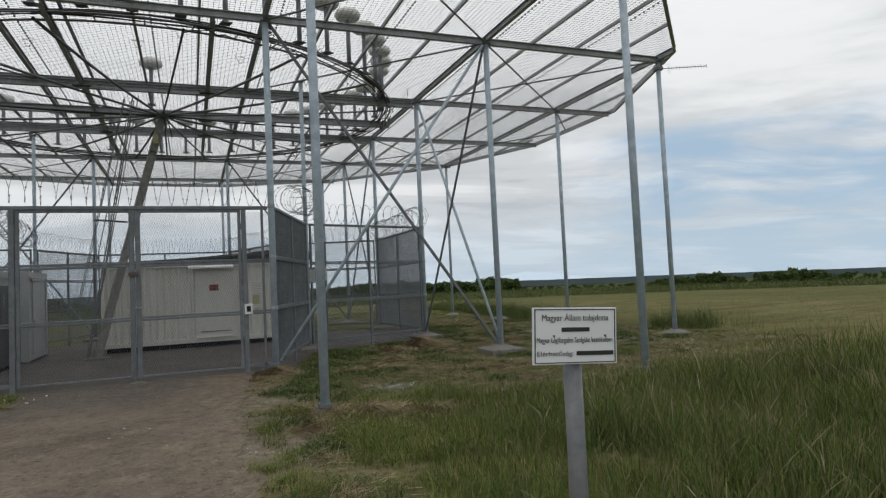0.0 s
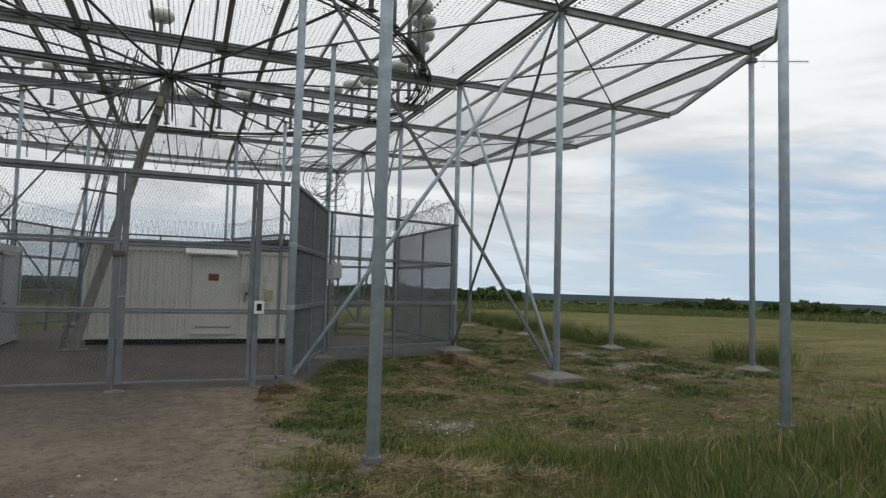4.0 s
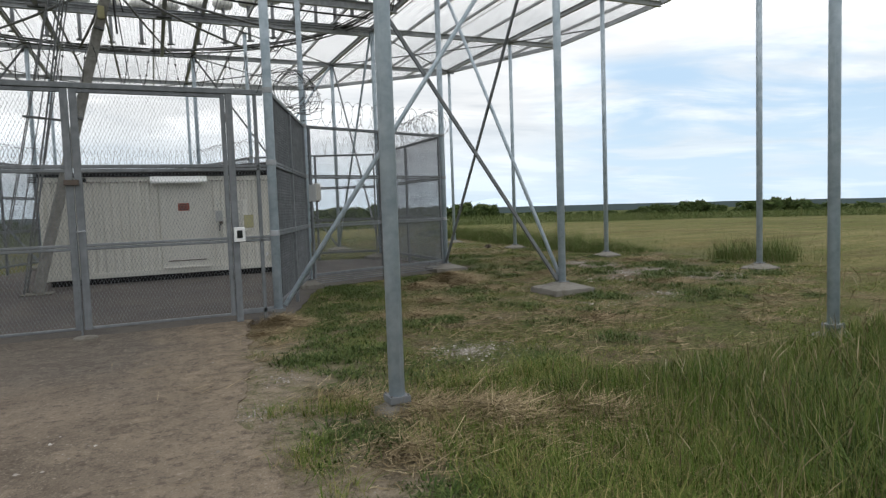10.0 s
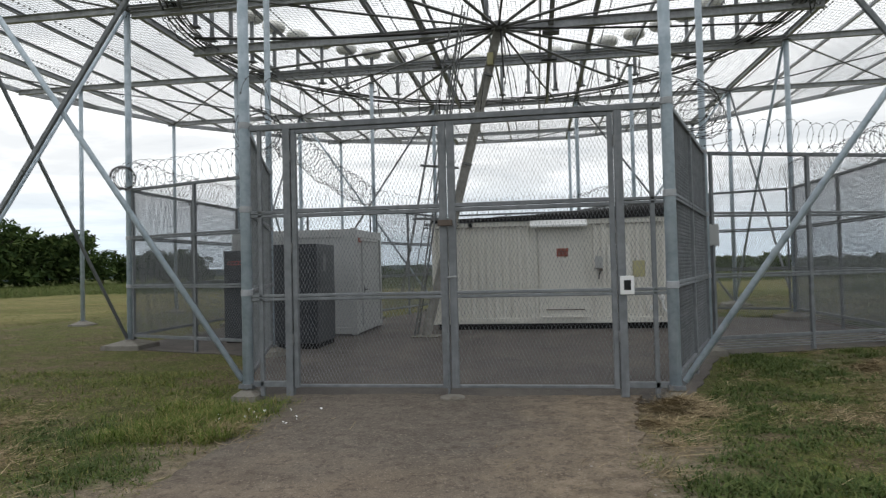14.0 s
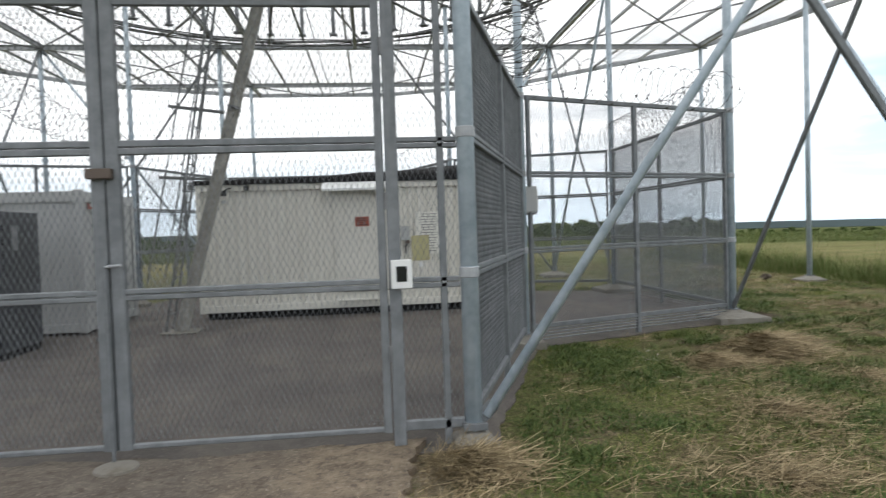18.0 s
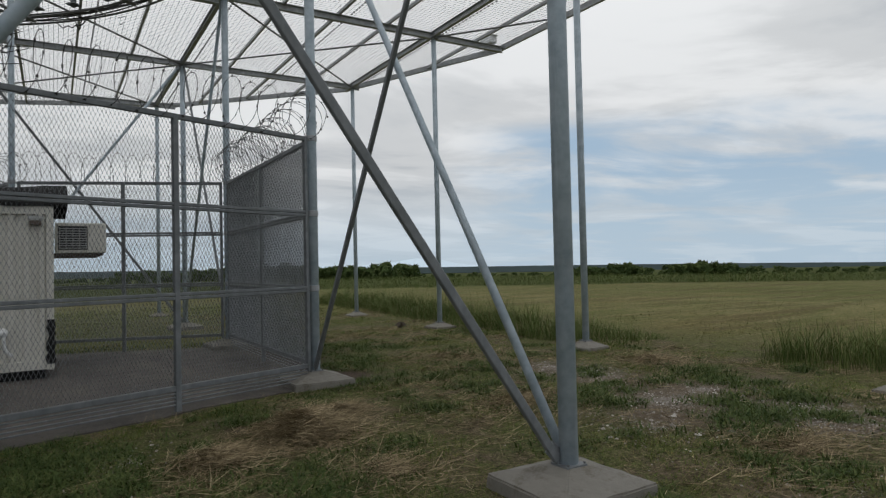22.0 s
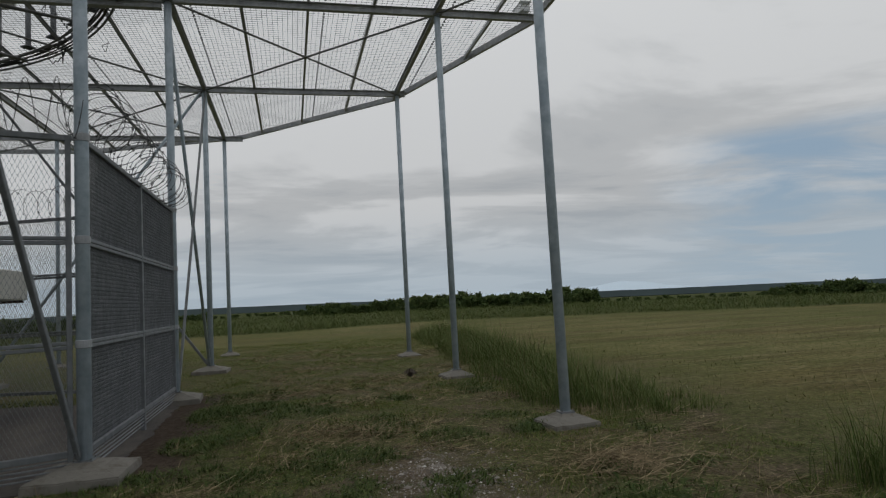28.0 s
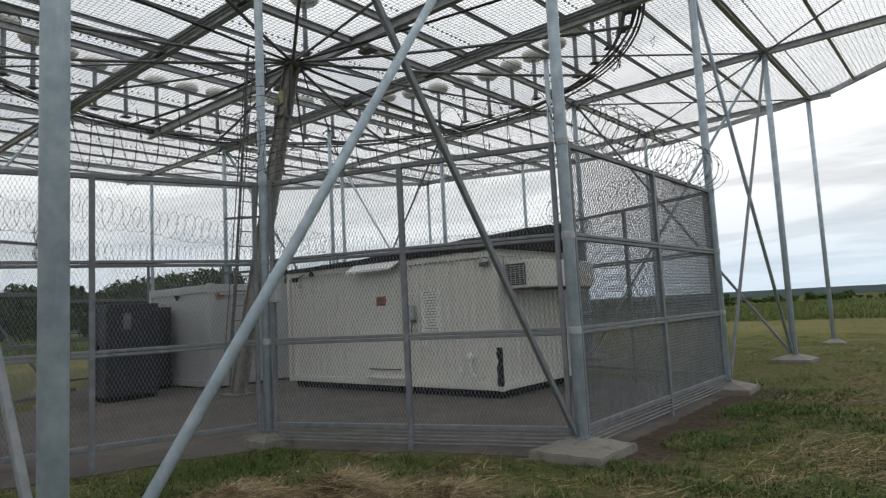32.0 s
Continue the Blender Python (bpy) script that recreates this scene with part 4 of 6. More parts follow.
# ---------------------------------------------------------------- antennas on the deck
R_ANT, N_ANT = 6.9, 48


def antenna_parts():
    bm = B()
    lathe(bm, [(0.06, -0.13), (0.27, -0.11), (0.33, -0.04), (0.335, 0.03), (0.30, 0.10), (0.18, 0.15), (0.03, 0.165)], 20)
    dome = mesh_of("radome", bm, RADOME, True)
    bm = rod(B(), (0, 0, -1.25), (0, 0, -0.12), 0.055, 10)
    stem = mesh_of("stem", bm, STEEL, True)
    bm = B()
    box(bm, -0.11, -0.11, -1.27, 0.11, 0.11, -1.245, 0.004)
    return dome, stem, mesh_of("base_plate", bm, STEEL)


DOME, STEM, PLATE = antenna_parts()
for i in range(N_ANT + 1):
    w = 2 * math.pi * i / N_ANT
    x, y = (R_ANT * math.cos(w), R_ANT * math.sin(w)) if i < N_ANT else (0.0, 0.0)
    ob = thing("antenna", pose(x, y, DECK + 1.32, 0, 0, math.degrees(w)), "white dish-shaped antenna radome on a short steel stem", "antenna", "ring of antennas")
    part("radome", DOME, None, ob), part("stem", STEM, None, ob), part("base_plate", PLATE, None, ob)

# ring of cable trays under the antennas
tray = thing("cable_tray", (0, 0, DECK - 0.18), "circular steel cable tray with bundles of black cables", "cable tray")
for r, z in ((R_ANT - 0.16, 0.0), (R_ANT + 0.22, 0.0)):
    pts = [(r * math.cos(2 * math.pi * k / 96), r * math.sin(2 * math.pi * k / 96), z) for k in range(96)]
    part("side_rail", tube(B(), pts, 0.026, 4, True), STEEL_DARK, tray)
for k in range(96):
    w = 2 * math.pi * (k + 0.5) / 96
    c, s = math.cos(w), math.sin(w)
    if k % 2 == 0:
        part("rung", bar(B(), ((R_ANT - 0.16) * c, (R_ANT - 0.16) * s, 0), ((R_ANT + 0.22) * c, (R_ANT + 0.22) * s, 0), 0.03, 0.02), STEEL_DARK, tray)
rnd = random.Random(5)
for j in range(7):
    r0, z0 = R_ANT + rnd.uniform(-0.1, 0.16), 0.05 + rnd.uniform(-0.02, 0.05)
    pts = [((r0 + 0.04 * math.sin(5 * w + j)) * math.cos(w), (r0 + 0.04 * math.sin(5 * w + j)) * math.sin(w), z0 + 0.03 * math.sin(9 * w + 2 * j)) for w in [2 * math.pi * k / 90 for k in range(90)]]
    part("cable", tube(B(), pts, 0.016, 5, True), CABLE, tray)
for j in range(26):
    w = rnd.uniform(0, 2 * math.pi)
    d = rnd.uniform(0.06, 0.20)
    pts = [((R_ANT + 0.1 + 0.25 * f) * math.cos(w + d * (f - 0.5)), (R_ANT + 0.1 + 0.25 * f) * math.sin(w + d * (f - 0.5)), -0.02 - rnd.uniform(0.12, 0.26) * math.sin(math.pi * f) + 0.1 * f) for f in [i / 8 for i in range(9)]]
    part("cable_loop", tube(B(), pts, 0.012, 5), CABLE, tray)

# hub and its radial conduits
HUB = Vector((0.31, -0.6, 6.73))
hub = thing("conduit_hub", HUB, "hub of black and grey conduits fanning out under the deck", "conduit hub")
part("ring", lathe(B(), [(0.10, -0.12), (0.17, -0.08), (0.17, 0.10), (0.10, 0.14)], 16), STEEL_DARK, hub)
for k in range(16):
    w = 2 * math.pi * (k + 0.35) / 16
    e = Vector((R_ANT * math.cos(w), R_ANT * math.sin(w), DECK - 0.22)) - HUB
    m = e * 0.5 + UP * (-0.10 - 0.05 * (k % 3))
    pts = [Vector((0, 0, 0)) * (1 - f) ** 2 + m * 2 * f * (1 - f) + e * f * f for f in [i / 10 for i in range(11)]]
    part("conduit", tube(B(), pts, 0.034 if k % 3 else 0.026, 8), STEEL_DARK if k % 4 else CABLE, hub, "", True)
for dx, dy, ln, r in ((0.05, -0.1, 1.15, 0.022), (-0.08, 0.05, 0.8, 0.016), (0.12, 0.1, 0.55, 0.014)):
    pts = [(dx * (1 + f), dy * (1 + f), -0.05 - ln * f) for f in [i / 6 for i in range(7)]]
    part("hanging_cable", tube(B(), pts, r, 6), CABLE, hub)

# leaning mast with a ladder beside it
mast = thing("leaning_mast", (-1.45, -0.95, -0.13), "weathered leaning steel channel mast on a base plate", "mast")
top = HUB - Vector((-1.45, -0.95, -0.13))
d, s, u = frame_of((0, 0, 0), top)
part("base_plate", box(B(), -0.30, -0.26, -0.03, 0.30, 0.26, 0.0, 0.006), CONCRETE, mast)
for k in (-1, 1):
    part("channel", prism(B(), s * k * 0.12, top + s * k * 0.10, channel(0.07 * k, 0.20, 0.012)), TIMBER, mast)
for k in range(14):
    p = top * ((k + 0.5) / 14)
    part("batten", bar(B(), p - s * 0.10, p + s * 0.10, 0.09, 0.012), TIMBER, mast)
for f in (0.55, 0.84):
    part("strap", bar(B(), top * f - d * 0.02, top * f + d * 0.02, 0.32, 0.22), STEEL_DARK, mast)
part("label_box", box(B(), top.x * 0.9 - 0.09, top.y * 0.9 - 0.16, top.z * 0.9 - 0.2, top.x * 0.9 + 0.05, top.y * 0.9 - 0.08, top.z * 0.9 + 0.08, 0.02), YELLOWED, mast, "pale cable box")
ladder = thing("ladder", (-1.70, -0.80, -0.16), "leaning steel access ladder with loose cables", "ladder")
ltop = Vector((1.27, -0.17, DECK + 0.10))
for k in (-0.2, 0.2):
    part("stile", bar(B(), (0, k, 0), ltop + Vector((0, k, 0)), 0.045, 0.03), STEEL_DARK, ladder)
for k in range(22):
    p = ltop * ((k + 1) / 23)
    part("rung", rod(B(), p + Vector((0, -0.2, 0)), p + Vector((0, 0.2, 0)), 0.012, 8), STEEL_DARK, ladder)
for k, (ox, oy) in enumerate(((-0.28, -0.12), (-0.36, 0.1), (0.22, -0.3), (-0.15, 0.34))):
    part("guard_rail", rod(B(), (ox, oy, 0.9), ltop + Vector((ox * 0.7, oy, 0)), 0.013, 6), STEEL_DARK, ladder)
for f in (0.36, 0.52):
    p = ltop * f
    part("stay", bar(B(), p + Vector((-0.4, -0.3, 0)), p + Vector((0.35, 0.3, 0)), 0.05, 0.05), STEEL_DARK, ladder)

# ---------------------------------------------------------------- shelters
CX0, CX1, CY0, CY1, CZ = -1.50, 4.47, 0.42, 2.86, 2.43
con = thing("container_shelter", (CX0, CY0, 0), "cream-painted steel equipment container with rust streaks", "container")
L, D = CX1 - CX0, CY1 - CY0


def ribbed(bm, p, q, z0, z1, pitch=0.19, depth=0.036):
    """A corrugated sheet wall from p to q with sloping flanks."""
    p, q = Vector((*p, 0)), Vector((*q, 0))
    d = (q - p).normalized()
    n = Vector((d.y, -d.x, 0))
    run, pts, x = (q - p).length, [], 0.0
    steps = max(1, round(run / pitch))
    pitch = run / steps
    for k in range(steps):
        x = k * pitch
        pts += [(x, 0.0), (x + 0.32 * pitch, 0.0), (x + 0.50 * pitch, depth), (x + 0.82 * pitch, depth)]
    pts.append((run, 0.0))
    lo = [bm.verts.new(p + d * a + n * b + UP * z0) for a, b in pts]
    hi = [bm.verts.new(p + d * a + n * b + UP * z1) for a, b in pts]
    for i in range(len(pts) - 1):
        bm.faces.new((lo[i], lo[i + 1], hi[i + 1], hi[i]))
    return bm


dx = 1.62 - CX0
part("core", box(B(), 0.07, 0.07, 0.02, L - 0.07, D - 0.07, CZ - 0.05), CREAM, con)
part("front_wall", ribbed(B(), (0.08, 0.052), (dx - 0.56, 0.052), 0.10, CZ - 0.12), CREAM, con)
part("front_wall", ribbed(B(), (dx + 0.62, 0.052), (L - 0.08, 0.052), 0.10, CZ - 0.12), CREAM, con)
part("door_panel", box(B(), dx - 0.56, 0.010, 0.10, dx + 0.62, 0.060, CZ - 0.12, 0.006), CREAM, con)
part("end_wall", ribbed(B(), (L - 0.052, 0.08), (L - 0.052, D - 0.08), 0.10, CZ - 0.12, 0.17), CREAM, con)
part("end_wall", ribbed(B(), (0.052, D - 0.08), (0.052, 0.08), 0.10, CZ - 0.12, 0.17), CREAM, con)
for z0, z1 in ((-0.02, 0.11), (CZ - 0.13, CZ)):
    bm = B()
    for x0, y0, x1, y1 in ((0, 0, L, 0.06), (0, D - 0.06, L, D), (0, 0.06, 0.06, D - 0.06), (L - 0.06, 0.06, L, D - 0.06)):
        box(bm, x0, y0, z0, x1, y1, z1, 0.006)
    part("rail_frame", bm, CREAM, con)
for x in (0, L - 0.09):
    for y in (0, D - 0.09):
        part("corner_post", box(B(), x - 0.004, y - 0.004, -0.03, x + 0.094, y + 0.094, CZ + 0.012, 0.008), CREAM, con)
STITCH = mesh_of("weld_mark", box(B(), -0.02, -0.006, CZ - 0.145, 0.02, 0.01, CZ - 0.13), LATCH)
for i in range(46):
    part("weld_mark", STITCH, None, con).location.x = 0.12 + i * (L - 0.24) / 45
# one inset box for the base beams, its black painting the shade there
part("sill", box(B(), 0.12, 0.12, -0.18, L - 0.12, D - 0.12, 0.0), BLACK, con, "black base beams with the shade under the container put into their colour")


def tarp(nx=60, ny=22):
    """Rumpled sheeting that swells towards one end of the roof."""
    vs, fs = [], []
    for i in range(nx + 1):
        for j in range(ny + 1):
            f, g = i / nx, j / ny
            x, y = -0.01 + f * (L + 0.20), -0.03 + g * (D + 0.06)
            edge = min(1.0, 0.55 + 6 * g, 0.5 + 6 * (1 - g))
            h = 0.035 + edge * (0.05 + 0.15 * f ** 1.5 + 0.30 * f * min(1.0, 1.3 * g))
            h += edge * (0.035 * noise.noise((x * 1.1, y * 1.4, 1)) + 0.022 * noise.noise((x * 4.0, y * 5.0, 2)))
            vs.append((x, y, CZ + 0.012 + max(0.03, h)))
    for i in range(nx):
        for j in range(ny):
            a = i * (ny + 1) + j
            fs.append((a, a + ny + 1, a + ny + 2, a + 1))
    rim = [j for j in range(ny + 1)] + [i * (ny + 1) + ny for i in range(1, nx + 1)] + [nx * (ny + 1) + j for j in range(ny - 1, -1, -1)] + [i * (ny + 1) for i in range(nx - 1, 0, -1)]
    base = len(vs)
    vs += [(vs[k][0], vs[k][1], CZ - 0.005 - 0.02 * (noise.noise((vs[k][0] * 3, vs[k][1] * 3, 7)) + 0.4)) for k in rim]
    n = len(rim)
    fs += [(rim[k], rim[(k + 1) % n], base + (k + 1) % n, base + k) for k in range(n)]
    me = from_arrays("roof_cover", vs, fs, BLACK)
    me.shade_smooth()
    return me


part("roof_cover", tarp(), None, con, "rumpled black bitumen roof sheeting")
door = part("door", box(B(), dx - 0.48, -0.012, 0.14, dx + 0.52, 0.03, 2.16, 0.008), CREAM, con)
part("door_frame", box(B(), dx + 0.52, -0.02, 0.12, dx + 0.57, 0.03, 2.2, 0.005), CREAM, door)
part("threshold", box(B(), dx - 0.52, -0.07, 0.11, dx + 0.55, 0.0, 0.145, 0.004), CREAM, door)
for z in (0.5, 1.3, 1.95):
    part("hinge", rod(B(), (dx + 0.53, -0.03, z), (dx + 0.53, -0.03, z + 0.1), 0.014, 8), CREAM, door)
part("rail", rod(B(), (dx - 0.42, -0.03, 0.30), (dx + 0.48, -0.03, 0.30), 0.012, 8), LATCH, door)
bm = prism(B(), (dx - 0.74, -0.14, 2.37), (dx + 0.57, -0.14, 2.37), [(-0.15, 0.07), (-0.15, 0.055), (0.15, -0.10), (0.15, -0.13), (0.156, -0.13), (0.156, -0.085)])
part("canopy", bm, WHITE, con, "small white sheet canopy over the door")
sx0 = dx - 0.14
sg = part("warning_sign", box(B(), sx0, -0.022, 1.55, sx0 + 0.27, -0.013, 1.74, 0.002), REDSIGN, con, "faded red warning sign")
for k in range(4):
    part("line", box(B(), sx0 + 0.03, -0.0255, 1.575 + 0.04 * k, sx0 + 0.24 - 0.03 * (k % 2), -0.0225, 1.592 + 0.04 * k), INK, sg)
hx = 2.38 - CX0
lockset = part("lock_case", box(B(), hx - 0.02, -0.08, 1.25, hx + 0.15, -0.005, 1.53, 0.02), GREYPAINT, con)
part("padlock", box(B(), hx + 0.06, -0.07, 1.19, hx + 0.15, -0.01, 1.25, 0.01), LATCH, lockset)
part("handle_bar", tube(B(), [(hx + 0.12, -0.045, 1.22), (hx + 0.07, -0.05, 1.14), (hx + 0.06, -0.045, 1.00)], 0.016, 8), INK, lockset)
part("cable", tube(B(), [(hx + 0.05, -0.03, 1.52), (hx + 0.05, -0.03, 1.66), (hx + 0.11, -0.01, 1.72)], 0.008, 6), GREYPAINT, lockset)
nx = 2.66 - CX0
notice = part("notice", box(B(), nx, 0.004, 0.97, nx + 0.50, 0.015, 1.80, 0.002), RADOME, con, "large white notice with lines of print")
rnd = random.Random(11)
for k in range(15):
    z = 1.755 - 0.052 * k
    w = (0.40 if k < 2 else 0.34) * rnd.uniform(0.6, 1.0)
    part("line", box(B(), nx + 0.25 - w / 2, 0.0005, z - 0.005, nx + 0.25 + w / 2, 0.0035, z + 0.004), DARKBOX, notice)
for z, x in ((0.72, nx + 0.05), (0.28, L - 0.9)):
    part("socket", box(B(), x, -0.05, z, x + 0.06, 0.0, z + 0.10, 0.006), WHITE, con)
bm = tube(B(), [(L - 0.62, -0.05, 0.55), (L - 0.62, -0.09, 0.46), (L - 0.60, -0.09, 0.30), (L - 0.52, -0.07, 0.22)], 0.026, 8)
bmesh.ops.create_icosphere(bm, subdivisions=2, radius=0.075, matrix=Matrix.Translation((L - 0.64, -0.06, 0.56)))
part("vent_pipe", bm, WHITE, con, "white plastic vent pipe", True)
rnd = random.Random(17)
edge = [(0.045 + 0.05 * rnd.random(), 0.06 + 0.055 * k) for k in range(13)]
bm = B()
outline = [(L - 0.02 - a, z) for a, z in edge] + [(L + 0.004 + 0.02 * rnd.random(), z) for _, z in edge[::-1]]
front, rear = [[bm.verts.new((x, y, z)) for x, z in outline] for y in (-0.016, 0.02)]
n = len(outline)
for k in range(n):
    bm.faces.new((front[k], front[(k + 1) % n], rear[(k + 1) % n], rear[k]))
for k in range(12):
    bm.faces.new((front[k], front[k + 1], front[n - 2 - k], front[n - 1 - k]))
part("tar_patch", bm, BLACK, con, "black tar smear on the container's corner")
az, a0, a1 = 1.72, 0.20, 2.20
ac = part("air_conditioner", box(B(), L + 0.02, a0, az, L + 0.72, a1, az + 0.47, 0.02), CREAM, con, "long wall-mounted air conditioner with a dark grille")
gr = part("grille", box(B(), L + 0.06, a0 - 0.012, az + 0.05, L + 0.46, a0 + 0.004, az + 0.42, 0.004), BLACK, ac)
bm = B()
for i in range(9):
    box(bm, L + 0.07, a0 - 0.026, az + 0.070 + 0.038 * i, L + 0.45, a0 - 0.013, az + 0.083 + 0.038 * i)
for i in range(5):
    box(bm, L + 0.075 + 0.09 * i, a0 - 0.026, az + 0.065, L + 0.085 + 0.09 * i, a0 - 0.013, az + 0.40)
part("slats", bm, GREYPAINT, gr)
for y in (a0 + 0.08, (a0 + a1) / 2, a1 - 0.08):
    part("bracket", bar(B(), (L, y, az - 0.022), (L + 0.68, y, az - 0.022), 0.04, 0.04), LATCH, ac)
flood = part("flood_lamp", box(B(), 0.46, -0.20, 2.20, 0.60, -0.13, 2.30, 0.008), BLACK, con, "small black floodlight on an arm")
part("arm", tube(B(), [(0.53, -0.14, 2.25), (0.56, -0.06, 2.32), (0.66, 0.0, 2.36)], 0.014, 6), BLACK, flood)
part("sensor", box(B(), 0.50, -0.08, 2.06, 0.56, 0.0, 2.13, 0.008), GREYPAINT, flood)
part("siren", lathe(B(), [(0.03, 0.0), (0.05, 0.02), (0.05, 0.08), (0.03, 0.10)], 14, (0.95, -0.04, 2.30)), BLACK, con)
lamp = part("wall_lamp", box(B(), L - 0.32, -0.09, 2.20, L - 0.13, 0.0, 2.27, 0.015), GREYPAINT, con, "small rusty wall lamp")
part("cover", box(B(), L - 0.30, -0.11, 2.13, L - 0.15, -0.01, 2.20, 0.015), LATCH, lamp)
bm = B()
for k in range(4):
    box(bm, -0.22, 0.1 + 0.05 * k, CZ - 0.12 + 0.04 * k, 0.5, 0.14 + 0.05 * k, CZ - 0.10 + 0.04 * k)
part("roof_tray", bm, BLACK, con, "dark cable tray at the roof corner")

cab = thing("cabin", (-6.14, -0.62, -0.17), "light grey steel cabin with a plain door", "cabin")
CW, CD, CH = 3.03, 2.40, 2.47
part("body", box(B(), 0.03, 0.03, 0.12, CW - 0.03, CD - 0.03, CH - 0.12), GREYPAINT, cab)
for z0, z1 in ((0.05, 0.20), (CH - 0.18, CH)):
    bm = B()
    for x0, y0, x1, y1 in ((0, 0, CW, 0.08), (0, CD - 0.08, CW, CD), (0, 0.08, 0.08, CD - 0.08), (CW - 0.08, 0.08, CW, CD - 0.08)):
        box(bm, x0, y0, z0, x1, y1, z1, 0.01)
    part("rail_frame", bm, GREYPAINT, cab)
for x in (0, CW - 0.13):
    for y in (0, CD - 0.13):
        part("corner_post", box(B(), x - 0.004, y - 0.004, 0.03, x + 0.134, y + 0.134, CH + 0.03, 0.012), GREYPAINT, cab)
part("roof", box(B(), 0.06, 0.06, CH - 0.06, CW - 0.06, CD - 0.06, CH + 0.01), GREYPAINT, cab)
dr = part("door", box(B(), CW - 0.032, 0.55, 0.18, CW + 0.008, 1.42, CH - 0.24, 0.006), GREYPAINT, cab)
part("handle", tube(B(), [(CW + 0.01, 0.66, 1.05), (CW + 0.06, 0.66, 1.05), (CW + 0.06, 0.78, 1.05)], 0.012, 8), INK, dr)
part("lock_plate", box(B(), CW + 0.006, 0.63, 0.92, CW + 0.016, 0.69, 1.12, 0.003), INK, dr)
part("door_rail", box(B(), CW + 0.008, 0.25, CH - 0.26, CW + 0.05, 1.9, CH - 0.20, 0.006), GREYPAINT, cab)
part("label_plate", box(B(), CW + 0.008, 0.2, CH - 0.30, CW + 0.03, 0.38, CH - 0.2, 0.004), REDSIGN, cab)
bm = B()
for k in range(7):
    box(bm, 0.25, -0.02, 1.78 + 0.045 * k, 0.85, 0.01, 1.80 + 0.045 * k)
part("vent", bm, STEEL_DARK, cab)
bm = lathe(B(), [(0.03, 0), (0.03, 0.05), (0.06, 0.06), (0.06, 0.12)], 10, (1.6, -0.06, CH - 0.32))
part("lamp", bm, INK, cab)


def enclosure(x0, y0, x1, y1, h, label, logo):
    ob = thing("generator_cabinet", (x0, y0, -0.165), label, "cabinet", "dark cabinets")
    w, d = x1 - x0, y1 - y0
    part("body", box(B(), 0, 0, 0.10, w, d, h, 0.015), DARKBOX, ob)
    part("plinth", box(B(), 0.03, 0.03, 0, w - 0.03, d - 0.03, 0.10), BLACK, ob)
    for k in range(2):
        dw = w / 2
        dd = part("door", box(B(), 0.02 + k * dw, -0.012, 0.16, dw - 0.02 + k * dw, 0.004, h - 0.08, 0.006), DARKBOX, ob)
        part("latch", box(B(), dw - 0.10 + k * 0.14, -0.03, h * 0.52, dw - 0.05 + k * 0.14, -0.01, h * 0.52 + 0.12, 0.006), BLACK, dd)
    bm = B()
    for k in range(14):
        box(bm, w - 0.002, 0.12, h - 0.22 - 0.05 * k, w + 0.014, d - 0.12, h - 0.195 - 0.05 * k)
    part("louvre", bm, DARKBOX, ob)
    if logo:
        bm = B()
        for k in range(4):
            tube(bm, [(0.14 + 0.085 * k + 0.045 * math.cos(v) + 0.012 * math.sin(v), -0.016, h - 0.27 + 0.04 * math.sin(v)) for v in [2 * math.pi * j / 12 for j in range(12)]], 0.007, 5, True)
        part("emblem", bm, RED, ob, "red emblem of linked rounded shapes")
    else:
        part("data_plate", box(B(), w + 0.006, d * 0.3, h - 0.55, w + 0.016, d * 0.45, h - 0.2, 0.002), STEEL_DARK, ob)
    return ob


enclosure(-5.75, -1.80, -4.70, -0.75, 2.0, "tall dark grey steel generator cabinet with a red emblem", True)
enclosure(-4.20, -2.88, -3.25, -1.78, 2.06, "tall dark grey steel cabinet with louvred side", False)

# ---------------------------------------------------------------- sign by the track
sign = thing("sign", (2.56, -18.15, -0.07), "white notice board with black print on a grey post", "sign")
sign.matrix_basis = pose(2.56, -18.155, -0.010, 0, 0, -6.0)
part("post", rod(B(), (0, 0, -0.1), (0, 0, 1.15), 0.042, 16), STEEL_DARK, sign, "", True)
bd = part("board", box(B(), -0.195, -0.052, 1.062, 0.195, -0.040, 1.330, 0.002), WHITE, sign)
# the board hangs a little askew on its post
bd.matrix_basis = pose(0, -0.046, 1.219, 0, 3.0, 0) @ Matrix.Diagonal((1.055, 1, 0.94, 1)) @ Matrix.Translation((0, 0.046, -1.196))
bm = B()
for x0, z0, x1, z1 in ((-0.188, 1.069, 0.188, 1.073), (-0.188, 1.319, 0.188, 1.323), (-0.188, 1.073, -0.184, 1.319), (0.184, 1.073, 0.188, 1.319)):
    box(bm, x0, -0.0545, z0, x1, -0.0515, z1)
part("border", bm, INK, bd)


